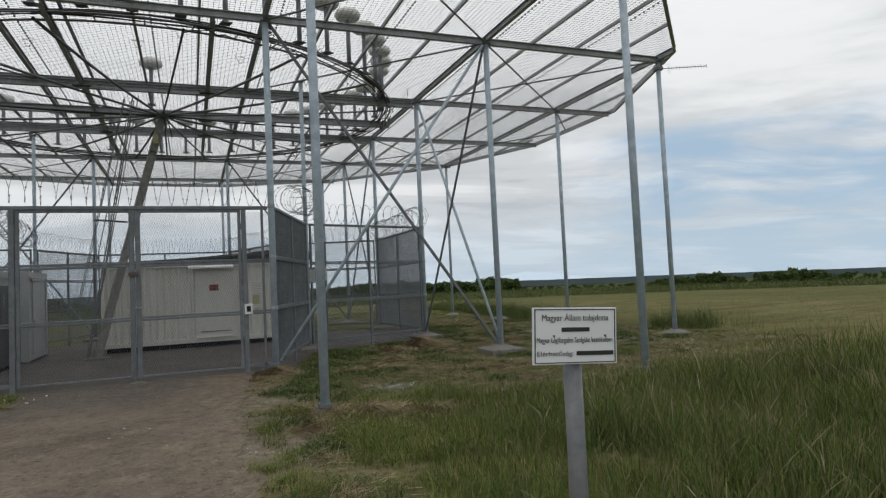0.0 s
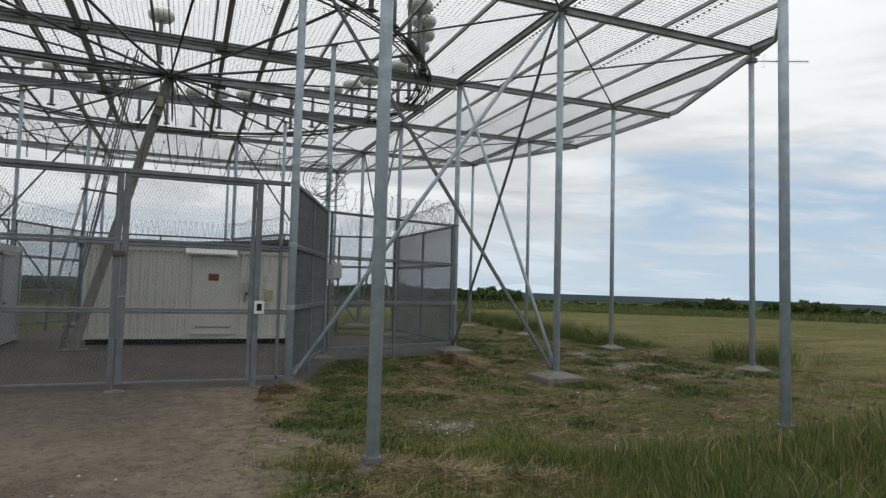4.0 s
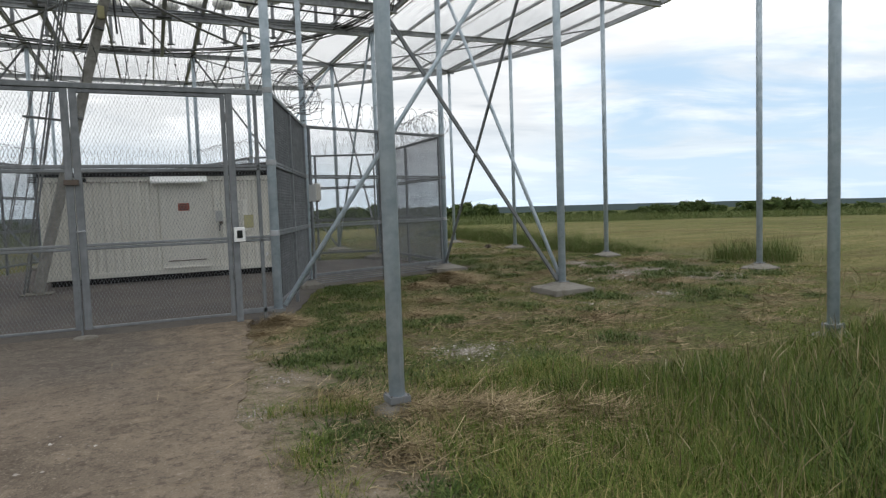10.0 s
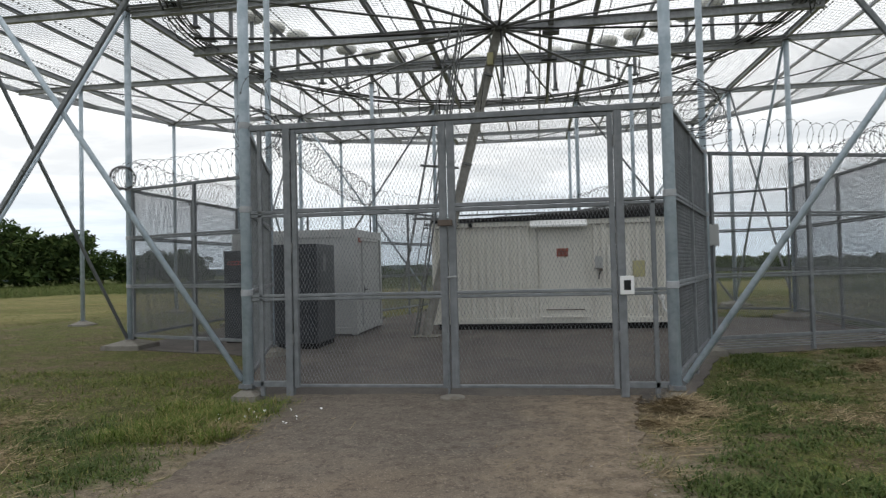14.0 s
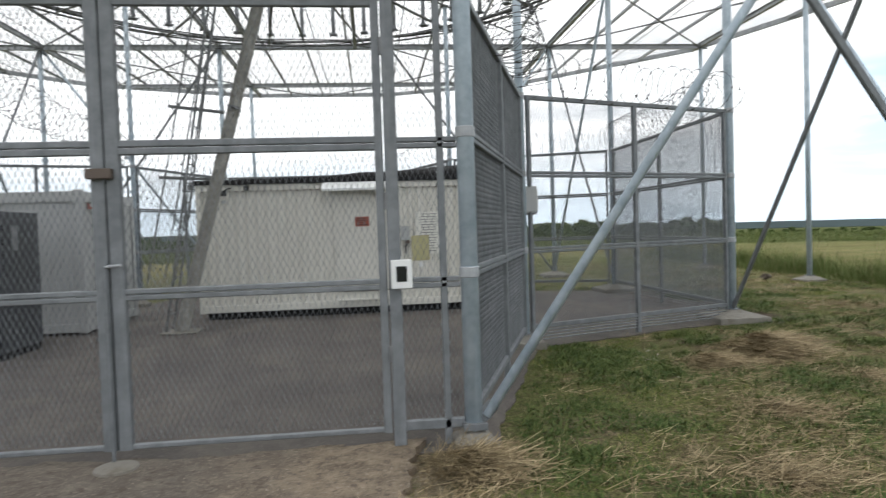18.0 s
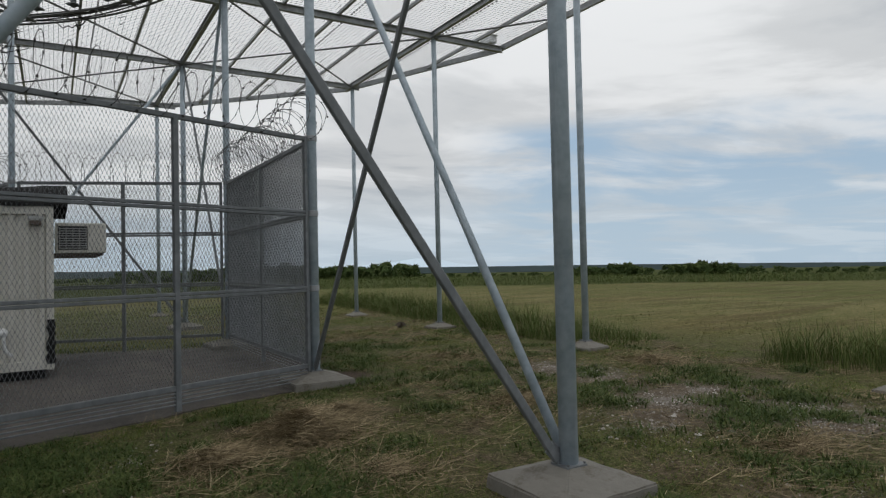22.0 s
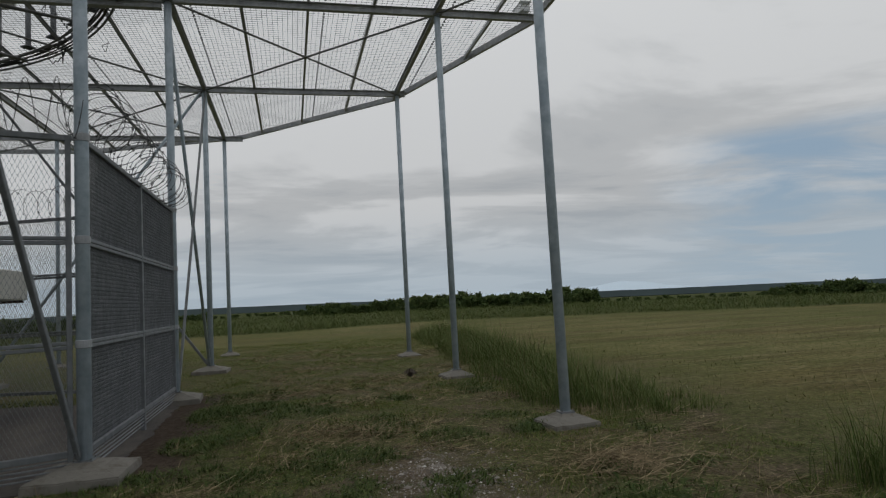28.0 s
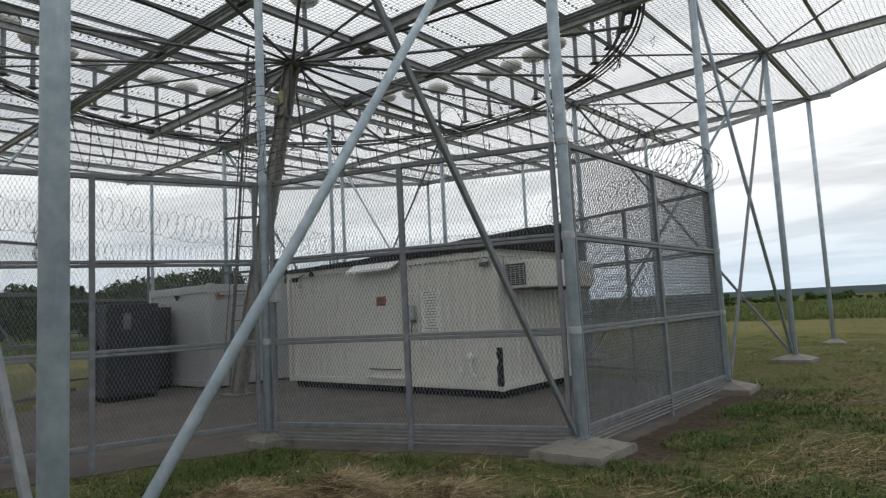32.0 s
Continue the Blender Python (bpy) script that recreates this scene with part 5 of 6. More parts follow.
def words(text, x, z, size, width, parent, y=-0.0535):
    cu = bpy.data.curves.new("words", "FONT")
    cu.body, cu.size, cu.align_x, cu.extrude = text, size, "CENTER", 0.0006
    tmp = bpy.data.objects.new("words", cu)
    scene.collection.objects.link(tmp)
    bpy.context.view_layer.update()
    me = bpy.data.meshes.new_from_object(tmp.evaluated_get(bpy.context.evaluated_depsgraph_get()))
    bpy.data.objects.remove(tmp)
    xs = [v.co.x for v in me.vertices]
    k = width / (max(xs) - min(xs))
    me.transform(Matrix.Translation((x, y, z)) @ Matrix.Rotation(radians(90), 4, "X") @ Matrix.Diagonal((k, 1, 1, 1)))
    me.materials.clear()
    me.materials.append(INK)
    ob = new("lettering", me)
    ob.parent = parent
    return ob


words("Magyar Állam tulajdona", 0.0, 1.268, 0.042, 0.31, bd)
words("Magyar Légiforgalmi Szolgálat kezelésében", -0.002, 1.165, 0.036, 0.352, bd)
words("Elérhetőség:", -0.094, 1.103, 0.032, 0.165, bd)
part("bar", box(B(), -0.065, -0.0545, 1.216, 0.065, -0.0515, 1.236), INK, bd)
part("bar", box(B(), 0.004, -0.0545, 1.104, 0.178, -0.0515, 1.124), INK, bd)
for x in (-0.05, 0.07):
    part("screw", lathe(B(), [(0.006, -0.002), (0.006, 0.0)], 10, (x, 0, 0)), LATCH, bd).matrix_basis = pose(x, -0.0525, 1.195, 90)

# yagi aerial, camera and lights on the deck's edge
yagi = thing("yagi_aerial", (12.5, -7.5, 6.80), "small many-element aerial on a short boom", "aerial")
part("boom", rod(B(), (0, 0, 0), (1.15, -0.52, 0.0), 0.010, 6), STEEL_DARK, yagi)
for k in range(15):
    p = Vector((1.15, -0.52, 0)) * (0.22 + 0.055 * k)
    part("element", rod(B(), p + Vector((0, 0, -0.05)), p + Vector((0, 0, 0.05)), 0.004, 5), STEEL_DARK, yagi)
bm = B()
for z in (-0.12, -0.04, 0.04, 0.12):
    rod(bm, (0.22, -0.19, z), (0.30, -0.02, z), 0.004, 5)
part("reflector", bm, STEEL_DARK, yagi)
part("clamp", box(B(), -0.09, -0.09, -0.05, 0.09, 0.09, 0.05, 0.01), STEEL_DARK, yagi)
wc = thing("security_camera", (14.45, 2.9, DECK + 0.12), "small white camera housing on the deck's edge", "camera")
part("housing", box(B(), -0.11, -0.25, 0.0, 0.11, 0.25, 0.18, 0.03), WHITE, wc)
part("visor", box(B(), -0.12, -0.32, 0.17, 0.12, 0.2, 0.19, 0.004), WHITE, wc)
part("bracket", rod(B(), (0, 0, -0.15), (0, 0, 0.0), 0.02, 8), STEEL_DARK, wc)

# ---------------------------------------------------------------- distance


def crown_mesh(name, mat, w, h, n, seed, leaf, lobes=9, low=0.28):
    """Many small leaf clumps gathered in uneven lobes."""
    rnd = np.random.RandomState(seed)
    cs = np.stack([rnd.uniform(-0.33, 0.33, lobes) * w, rnd.uniform(-0.33, 0.33, lobes) * w, rnd.uniform(low, 0.82, lobes) * h], -1)
    rs = rnd.uniform(0.16, 0.27, lobes) * min(w, h)
    k = rnd.randint(0, lobes, n)
    v = rnd.normal(size=(n, 3))
    v /= np.linalg.norm(v, axis=1)[:, None]
    p = cs[k] + v * (rs[k] * rnd.uniform(0.72, 1.18, n))[:, None] * (1, 1, 0.85)
    a = rnd.normal(size=(n, 3)) * leaf
    b = rnd.normal(size=(n, 3)) * leaf
    vs = np.stack([p - a, p + b, p + a], 1).reshape(-1, 3)
    return from_arrays(name, vs, np.arange(3 * n).reshape(-1, 3), mat)


TREES = []
for j in range(4):
    TREES.append((crown_mesh("crown", LEAF, 7.5, 8.8, 2200, 40 + j, 0.28, 16, 0.14), j))
trunk = B()
prism(trunk, (0, 0, -0.3), (0.1, 0.05, 3.5), ring(0.22, 8))
for k in range(5):
    w = k * 1.3
    prism(trunk, (0.08, 0.04, 2.2 + 0.3 * k), (1.6 * math.cos(w), 1.6 * math.sin(w), 4.6 + 0.3 * k), ring(0.07, 5))
TRUNK = mesh_of("trunk", trunk, BARK)
rnd = random.Random(21)
for k in range(46):
    bear = radians(30 + 64 * k / 45)
    far = 103 + rnd.uniform(-7, 12) + (10 if k % 3 == 0 else 0)
    x, y = 1 - far * math.sin(bear), -13 + far * math.cos(bear)
    s = rnd.uniform(0.85, 1.12) * (0.62 if k < 6 else 1.0)
    ob = thing("tree", pose(x, y, ground_height(x, y), 0, 0, rnd.uniform(0, 360)) @ Matrix.Diagonal((s * 1.15, s * 1.15, s, 1)), "broad dark green tree at the field's edge", "tree", "tree line")
    part("trunk", TRUNK, None, ob), part("crown", TREES[k % 4][0], None, ob)
BUSHES = [crown_mesh("crown", LEAF_FAR, 4.2, 2.6, 330, 60 + j, 0.27, 8) for j in range(4)]


def bush(x, y, s, sz=1.0):
    ob = thing("bush", pose(x, y, ground_height(x, y) - 0.2, 0, 0, rnd.uniform(0, 360)) @ Matrix.Diagonal((s, s, s * sz, 1)), "low green bush at the far side of the field", "bush", "field bushes")
    part("crown", BUSHES[rnd.randrange(4)], None, ob)


# bearings east of north: a ragged hedge, then single clumps
for lo, hi, n, far, size in ((9, 27, 44, 96, 0.92), (-30, -14, 26, 92, 0.75), (-14, -6, 14, 110, 0.52), (-6, 2, 12, 115, 0.38), (2, 9, 18, 92, 0.62), (41.5, 48.5, 20, 88, 0.62), (50.2, 53.2, 11, 84, 0.72), (53.8, 56.4, 8, 88, 0.62), (27, 42, 24, 105, 0.34), (42, 80, 60, 98, 0.36), (56, 80, 16, 120, 0.5), (82, 100, 14, 100, 0.6)):
    for k in range(n):
        bear = radians(lo + (hi - lo) * (k + rnd.random()) / n)
        d = far + rnd.uniform(-5, 9)
        bush(8 + d * math.sin(bear), -10 + d * math.cos(bear), size * rnd.uniform(0.72, 1.12), rnd.uniform(0.8, 1.05))


def skyline(bear):
    """Elevation of the far plain's edge in degrees; the land lies lower towards the east."""
    b = (bear + 180) % 360 - 180
    return 0.17 if b < -8 else max(-0.52, 0.17 - 0.0093 * (b + 8)) if b < 110 else -0.52 + 0.69 * (b - 110) / 70


def ridge(name, far, label, mat, seed, lift):
    n = 720
    vs, fs = [], []
    for k in range(n + 1):
        b = 360 * k / n
        x, y = math.sin(radians(b)), math.cos(radians(b))
        h = 1.45 + far * math.tan(radians(skyline(b) + lift + 0.05 * noise.noise((x * 4, y * 4, seed)) + 0.022 * noise.noise((x * 60, y * 60, seed))))
        for r, z in ((far * 0.985, h - 14), (far * 1.0, h), (far * 1.12, -80)):
            vs.append((x * r, y * r, z))
        if k:
            i = 3 * k
            for j in (0, 1):
                fs.append((i + j - 3, i + j - 2, i + j + 1, i + j))
    tagged(new(name, from_arrays(name, vs, fs, mat)), label, "backdrop", kind="structure")


ridge("backdrop", 1500, "dark wooded ridge along the horizon", FAR_WOOD, 3.0, 0.0)


def hills():
    """Two pale humps of far hills with a low foot between them."""
    vs, fs = [], []
    for k in range(121):
        b = 5 + 0.35 * k
        h = 74 * math.exp(-((b - 29.5) / 5.0) ** 2) + 50 * math.exp(-((b - 19) / 4.6) ** 2) + 9 * noise.noise((b * 0.5, 0, 4)) + 4 * noise.noise((b * 1.9, 0, 4)) - 34
        x, y = math.sin(radians(b)), math.cos(radians(b))
        vs += [(x * 3650, y * 3650, -80), (x * 4250, y * 4250, h), (x * 4700, y * 4700, -80)]
        if k:
            fs += [(3 * k + j - 3, 3 * k + j, 3 * k + j + 1, 3 * k + j - 2) for j in (0, 1)]
    tagged(new("backdrop_hills", from_arrays("backdrop_hills", vs, fs, FAR_HILL)), "pale hazy hills on the horizon", "backdrop", kind="structure")


hills()

# ---------------------------------------------------------------- grass


def blades(name, pts, height, width, lean, mat, label, seed, segs=3, category="grass", rise=None, plume=False):
    """Curved blades that rise from the given points."""
    rnd = np.random.RandomState(seed)
    n = len(pts)
    h = height * rnd.uniform(0.45, 1.25, n)
    if rise is not None:
        h = h * np.array([rise(x, y) for x, y, _ in pts])
    w = rnd.uniform(0, 2 * np.pi, n)
    d = np.stack([np.cos(w), np.sin(w), 0 * w], -1)
    s = np.stack([-np.sin(w + rnd.uniform(-.8, .8, n)), np.cos(w), 0 * w], -1)
    bend = lean * rnd.uniform(0.2, 1.6, n)
    wid = width * rnd.uniform(0.6, 1.3, n)
    rows = []
    for k in range(segs + 1):
        f = k / segs
        c = pts + d * (h * bend * f * f)[:, None] + np.array([0, 0, 1.0]) * (h * (f - 0.35 * bend * f * f))[:, None]
        half = (wid * ((0.20, 0.18, 0.16, 0.15, 1.0, 0.7, 0.0)[k] if plume else (1 - f) ** 0.7) * 0.5)[:, None]
        rows += [c - s * half, c + s * half]
    vs = np.stack(rows, 1)
    base = (np.arange(n) * (2 * segs + 2)).reshape(-1, 1, 1)
    quad = np.array([[2 * k, 2 * k + 1, 2 * k + 3, 2 * k + 2] for k in range(segs)])[None]
    ob = new(name, from_arrays(name, vs.reshape(-1, 3), (base + quad).reshape(-1, 4), mat))
    return tagged(ob, label, category, kind="stuff")


def scatter(n, x0, y0, x1, y1, seed, keep, clump=0.0, scale=0.8):
    """Random points of a stretch of the plan, thinned by clumps, on the ground."""
    rnd = np.random.RandomState(seed)
    x, y = rnd.uniform(x0, x1, n), rnd.uniform(y0, y1, n)
    ok = np.array([keep(a, b) and noise.noise((a * scale, b * scale, seed)) > clump + 0.25 * (u - 0.5) for a, b, u in zip(x, y, rnd.rand(n))])
    x, y = x[ok], y[ok]
    z = np.array([ground_height(a, b) for a, b in zip(x, y)])
    return np.stack([x, y, z - 0.01], -1)


def on_yard(x, y):
    ax, ay = abs(x), abs(y)
    lim = CORNER + 0.16
    if ax < lim and ay < lim:
        return True
    if ax <= 8.0 and ay <= 8.0:
        lo, hi = min(ax, ay), max(ax, ay)
        return lo < 2.66 + (lim - 2.66) * (8.0 - hi) / (8.0 - lim)
    return False


def lawn(x, y):
    return not on_yard(x, y) and not (abs(x) < 1.62 + 0.22 * noise.noise((x, y * 0.8, 2)) + 0.16 * noise.noise((x * 4.0, y * 3.5, 2)) and y < -7.4)


def worn_side(x, y):
    """Sparse growth close to the track."""
    return y > -7.6 or abs(x) > 2.45 + 0.55 * noise.noise((x * 0.9, y * 0.9, 2)) or noise.noise((x * 2.6, y * 2.6, 61)) > 0.02


STONY = ((10.6, -4.5, 0.6), (10.15, -6.1, 0.55), (10.8, -7.5, 0.75), (11.0, -6.0, 0.4), (3.9, -10.9, 0.45), (10.7, -3.7, 0.5))


def stony(x, y):
    """Bare patches of crushed stone."""
    return any(math.hypot(x - u, y - v) < r + 0.3 * noise.noise((x * 3.0, y * 3.0, 5)) for u, v, r in STONY)


def under(x, y):
    return lawn(x, y) and not (7.6 < x < 8.25 + 0.5 * noise.noise((x, y * 2.0, 12)) and abs(y) < 3.0) and worn_side(x, y) and not stony(x, y) and math.hypot(x, y) < 18 and not (noise.noise((x * 0.55, y * 0.55, 77)) > 0.42 and x > 5)


def tall_zone(x, y):
    edge = -12.35 - 0.5 * noise.noise((x * 0.7, y * 0.7, 6)) - 0.5 * max(0.0, 4.5 - x)
    thin = max(x - 8.5, -19.5 - y) / 4.0 - 1.0 + 1.3 * noise.noise((x * 0.32, y * 0.32, 51)) * min(1.0, max(0.0, max(x - 7.5, -18.5 - y) / 2.0))
    return x > 2.75 + 0.25 * max(0.0, y + 16.0) + 0.6 * noise.noise((x * 0.8, y * 0.8, 1)) + 0.25 * noise.noise((x * 3.0, y * 3.0, 1)) and y < edge and noise.noise((x * 6.0, y * 6.0, 50)) > thin


def strip_mid(x, y):
    """How far a point lies from the middle of the strip of long grass, in half widths."""
    mid = 13.55 + 0.25 * noise.noise((0, y * 0.5, 4)) + 0.09 * max(0.0, y) + 0.22 * max(0.0, -1.2 - y)
    return abs(x - mid) / (0.62 + 0.3 * noise.noise((1.0, y * 0.7, 8)))


def strip_zone(x, y):
    """Long grass left standing along the outer posts and round the corner post."""
    if math.hypot(x - 14.3, y + 6.1) < 0.75 + 1.2 * noise.noise((x * 1.6, y * 1.6, 21)):
        return True
    return y > -2.7 + 0.8 * noise.noise((x * 1.6, y * 1.6, 3)) and noise.noise((x * 2.2, y * 2.2, 27)) > -0.34 and strip_mid(x, y) < 1.2 + 0.9 * noise.noise((x * 2.4, y * 2.4, 18))


def strip_rise(x, y):
    if y < -4.4:
        return 0.45 + 0.75 * max(0.0, 0.5 + noise.noise((x * 2.0, y * 2.0, 41)))
    full = max(0.22, min(1.15, 1.15 + 0.42 * (y + 0.6)))
    return full * (0.38 + 0.80 * math.exp(-strip_mid(x, y) ** 2)) * (0.8 + 0.6 * noise.noise((x * 1.5, y * 1.5, 41)))


def belt_start(x, y):
    """How far a point lies behind the edge of the mown field."""
    return max(0.6 * x + 0.8 * y - 36.5 if x > 20 else -50.0, y - 28 - 0.3 * max(0.0, x - 8), -x - 34) + 1.8 * noise.noise((x * 0.12, y * 0.12, 3))


def belt(n, seed):
    """Points of the unmown land round the field, thickest at its edge."""
    rnd = np.random.RandomState(seed)
    w, r = np.radians(rnd.uniform(-20, 200, n)), rnd.uniform(24, 92, n)
    x, y = r * np.cos(w), r * np.sin(w)
    e = np.array([belt_start(a, b) for a, b in zip(x, y)])
    ok = (e > 0) & (rnd.rand(n) < np.where(e < 5, 1.0, 0.5))
    x, y = x[ok], y[ok]
    return np.stack([x, y, np.array([ground_height(a, b) for a, b in zip(x, y)]) - 0.02], -1)


def field_points(n, seed):
    rnd = np.random.RandomState(seed)
    w, r = rnd.uniform(0, 2 * np.pi, n), 14.5 + 24 * rnd.rand(n) ** 1.3
    x, y = r * np.cos(w), r * np.sin(w)
    ok = np.array([(a > 14.5 or a < -8 or b > 8) and not (abs(a) < 1.8 and b < 0) and not (b < -12.4 and a > 2.5) and noise.noise((a * 0.35, b * 1.1, 8)) + 0.5 * noise.noise((a * 1.9, b * 2.6, 8)) > -0.12 for a, b in zip(x, y)])
    x, y = x[ok], y[ok]
    return np.stack([x, y, np.array([ground_height(a, b) for a, b in zip(x, y)]) - 0.01], -1)


def meadow(x, y):
    """How high the unmown grass stands, from its edge inwards."""
    e = min(x - 2.6 - 0.25 * max(0.0, y + 16.0), -12.2 - y)
    return (0.34 + 0.66 * max(0.0, min(1.0, e / 2.6))) * (0.8 + 0.5 * noise.noise((x * 0.6, y * 0.6, 31)))


def verge(x, y):
    return worn_side(x, y) and lawn(x, y) and y < -12.0 and 1.2 < x < 3.6 + 0.25 * max(0.0, y + 16.0)


def tufts(n, per, spread, x0, y0, x1, y1, seed, keep, clump=0.0, scale=0.8):
    """Blade roots gathered round random tuft centres."""
    c = scatter(n, x0, y0, x1, y1, seed, keep, clump, scale)
    rnd = np.random.RandomState(seed + 100)
    k = rnd.poisson(per * rnd.uniform(0.3, 1.7, len(c)))
    r = np.repeat(spread * rnd.uniform(0.5, 1.6, len(c)), k)
    c = np.repeat(c, k, 0)
    c[:, :2] += rnd.normal(size=(len(c), 2)) * r[:, None]
    return c


def size_patch(x, y):
    return 0.55 + 0.9 * max(0.0, 0.5 + noise.noise((x * 0.9, y * 0.9, 41)))


def yard_edge(x, y):
    return not on_yard(x, y) and not (7.6 < x < 8.25 + 0.5 * noise.noise((x, y * 2.0, 12)) and abs(y) < 3.0) and on_yard(x - 0.75 if x > 0 else x + 0.75, y + 0.6 if y < 0 else y - 0.6)


def corner_grass(x, y):
    return -3.2 < x < -1.75 and -9.6 < y < -7.9


def patches(spots, seed):
    """Roots gathered round given spots of x, y, radius and number."""
    rnd = np.random.RandomState(seed)
    out = []
    for x, y, r, n in spots:
        k = max(3, n // 22)
        c = rnd.normal(size=(k, 2)) * r * 0.55
        p = c[rnd.randint(0, k, n)] + rnd.normal(size=(n, 2)) * 0.06
        out += [(x + a, y + b, ground_height(x + a, y + b) - 0.01) for a, b in p if not on_yard(x + a, y + b) and not (abs(x + a) < 1.55 and y + b < -7.4)]
    return np.array(out)


def ruffle(x, y):
    return 0.45 + 1.1 * max(0.0, 0.5 + noise.noise((x * 0.16, y * 0.16, 71))) * (0.8 + 0.5 * noise.noise((x * 0.7, y * 0.7, 72)))


rnd = random.Random(64)
WEED_SPOTS = [(4.6, -5.4, 0.8, 2600), (9.2, 0.1, 1.0, 2600), (3.2, -7.1, 0.6, 1500), (4.5, -4.5, 0.6, 2200), (8.85, 1.9, 0.8, 2600), (8.4, 0.6, 0.7, 2600), (8.3, -1.2, 0.6, 1500), (5.4, -7.6, 0.7, 900),
              (6.1, -6.4, 0.6, 1500), (2.6, -9.3, 0.6, 800), (2.3, -10.4, 0.4, 1000), (3.4, -8.9, 0.7, 800), (9.4, -5.6, 0.5, 900), (9.9, -7.2, 0.4, 800), (11.7, -5.4, 0.6, 900), (11.3, -7.0, 0.5, 900),
              (-3.2, -9.2, 0.7, 1400), (-2.4, -10.4, 0.5, 1200), (-4.4, -9.8, 0.8, 1400), (-3.0, -11.8, 0.6, 1000), (2.1, -12.9, 0.4, 900), (2.2, -14.2, 0.5, 1200), (3.0, -11.4, 0.6, 800), (1.95, -15.6, 0.4, 900)]
WEED_SPOTS += [(rnd.uniform(2.4, 12.5), rnd.uniform(-12.0, 2.0), rnd.uniform(0.12, 0.40), rnd.randrange(150, 620)) for _ in range(110)]
WEED_SPOTS += [(rnd.uniform(8.6, 13.2), rnd.uniform(-9.0, -2.2), rnd.uniform(0.10, 0.26), rnd.randrange(120, 380)) for _ in range(48)]
blades("grass", tufts(74000, 9, 0.04, 1.2, -13.2, 14, 2.5, 1, under, -0.06, 1.1), 0.052, 0.0065, 1.3, GRASS, "short green grass in uneven clumps", 1, 1, rise=size_patch)
blades("stubble", tufts(15000, 9, 0.045, 2.3, -12.2, 14, 3.0, 29, under, -0.05, 1.4), 0.05, 0.0062, 1.3, STUBBLE, "short brown dry stubble between the grass", 29, 1, rise=size_patch)
blades("grass_far", scatter(150000, -16, -16, 14, 16, 2, lambda x, y: under(x, y) and not (x > 1.2 and y < 2.5), -0.18), 0.065, 0.010, 1.1, GRASS, "short green grass round the yard", 2, 1)
blades("weeds", patches(WEED_SPOTS, 3), 0.088, 0.015, 1.5, WEED, "dark green leafy weed clumps in the grass", 3, 2, rise=size_patch)
blades("edge_weeds", tufts(3400, 24, 0.06, 2.4, -8.6, 9.5, 4.5, 33, yard_edge, -0.1, 0.9), 0.10, 0.013, 1.3, WEED, "leafy green weeds along the yard's edge", 33, 1, rise=size_patch)
blades("corner_grass", tufts(260, 30, 0.06, -3.2, -9.6, -1.75, -7.9, 23, corner_grass, -0.3), 0.17, 0.008, 1.2, GRASS, "longer grass by the gate post", 23, 3)
blades("verge_grass", tufts(9000, 14, 0.06, 1.2, -24, 5.4, -12.0, 9, verge, -0.22, 1.2), 0.17, 0.0056, 1.0, GRASS, "rough grass along the track", 9, 2, rise=size_patch)
blades("tall_grass", scatter(330000, 2.0, -28.0, 16.5, -11.9, 4, tall_zone, -0.45), 0.66, 0.0048, 0.55, GRASS_TALL, "tall unmown meadow grass", 4, 2, rise=meadow)
blades("meadow_weeds", tufts(7500, 14, 0.07, 2.2, -22, 11, -12.4, 44, tall_zone, -0.02, 0.7), 0.48, 0.013, 1.2, WEED, "broad-leaved weeds among the meadow grass", 44, 1, rise=meadow)
blades("grass_stalks", scatter(15000, 2.1, -24, 16, -12.0, 14, tall_zone, -0.5), 0.80, 0.0062, 0.5, STALK, "pale nodding seed heads above the meadow grass", 14, 6, rise=meadow, plume=True)
blades("lone_stalks", scatter(420, 4.5, -12.8, 11.5, -9.6, 15, lambda x, y: under(x, y) and noise.noise((x * 0.8, y * 0.8, 19)) > 0.0, -0.5), 0.62, 0.0075, 0.5, STALK, "single pale grass stalks at the meadow edge", 15, 6, plume=True)
blades("tall_grass_far", scatter(60000, 7, -34, 34, -12.3, 5, lambda x, y: y < -12.1 - 0.5 * noise.noise((x * 0.5, 0, 3)) and (x > 10 or y < -20) and noise.noise((x * 0.2, y * 0.2, 9)) > -0.4 - 0.02 * (34 - x), -0.45), 0.72, 0.018, 0.5, GRASS_TALL, "tall unmown meadow grass further out", 5, 1)
blades("tall_grass_strip", tufts(7000, 17, 0.11, 11.8, -8.5, 17.0, 16, 6, strip_zone, -0.4, 0.9), 0.74, 0.0068, 0.75, GRASS_STRIP, "strip of long grass beside the outer posts", 6, 3, rise=strip_rise)
blades("strip_stalks", tufts(260, 4, 0.12, 12.5, -8.5, 16.5, 14, 46, strip_zone, -0.4, 0.9), 0.82, 0.008, 0.5, STALK, "pale seed heads above the strip of long grass", 46, 6, rise=strip_rise, plume=True)
blades("rough_belt", belt(340000, 17), 0.62, 0.022, 1.0, GRASS_BELT, "belt of rough grass beyond the mown field", 17, 1, rise=ruffle)
blades("field_grass", field_points(160000, 18), 0.075, 0.013, 1.0, GRASS_FIELD, "short mown grass of the field", 18, 1)
blades("west_grass", tufts(11500, 10, 0.06, -15, -15, -1.6, -5.5, 47, lambda x, y: lawn(x, y) and worn_side(x, y), -0.3, 0.9), 0.085, 0.009, 1.2, GRASS, "short green grass beyond the gate post", 47, 1, rise=size_patch)
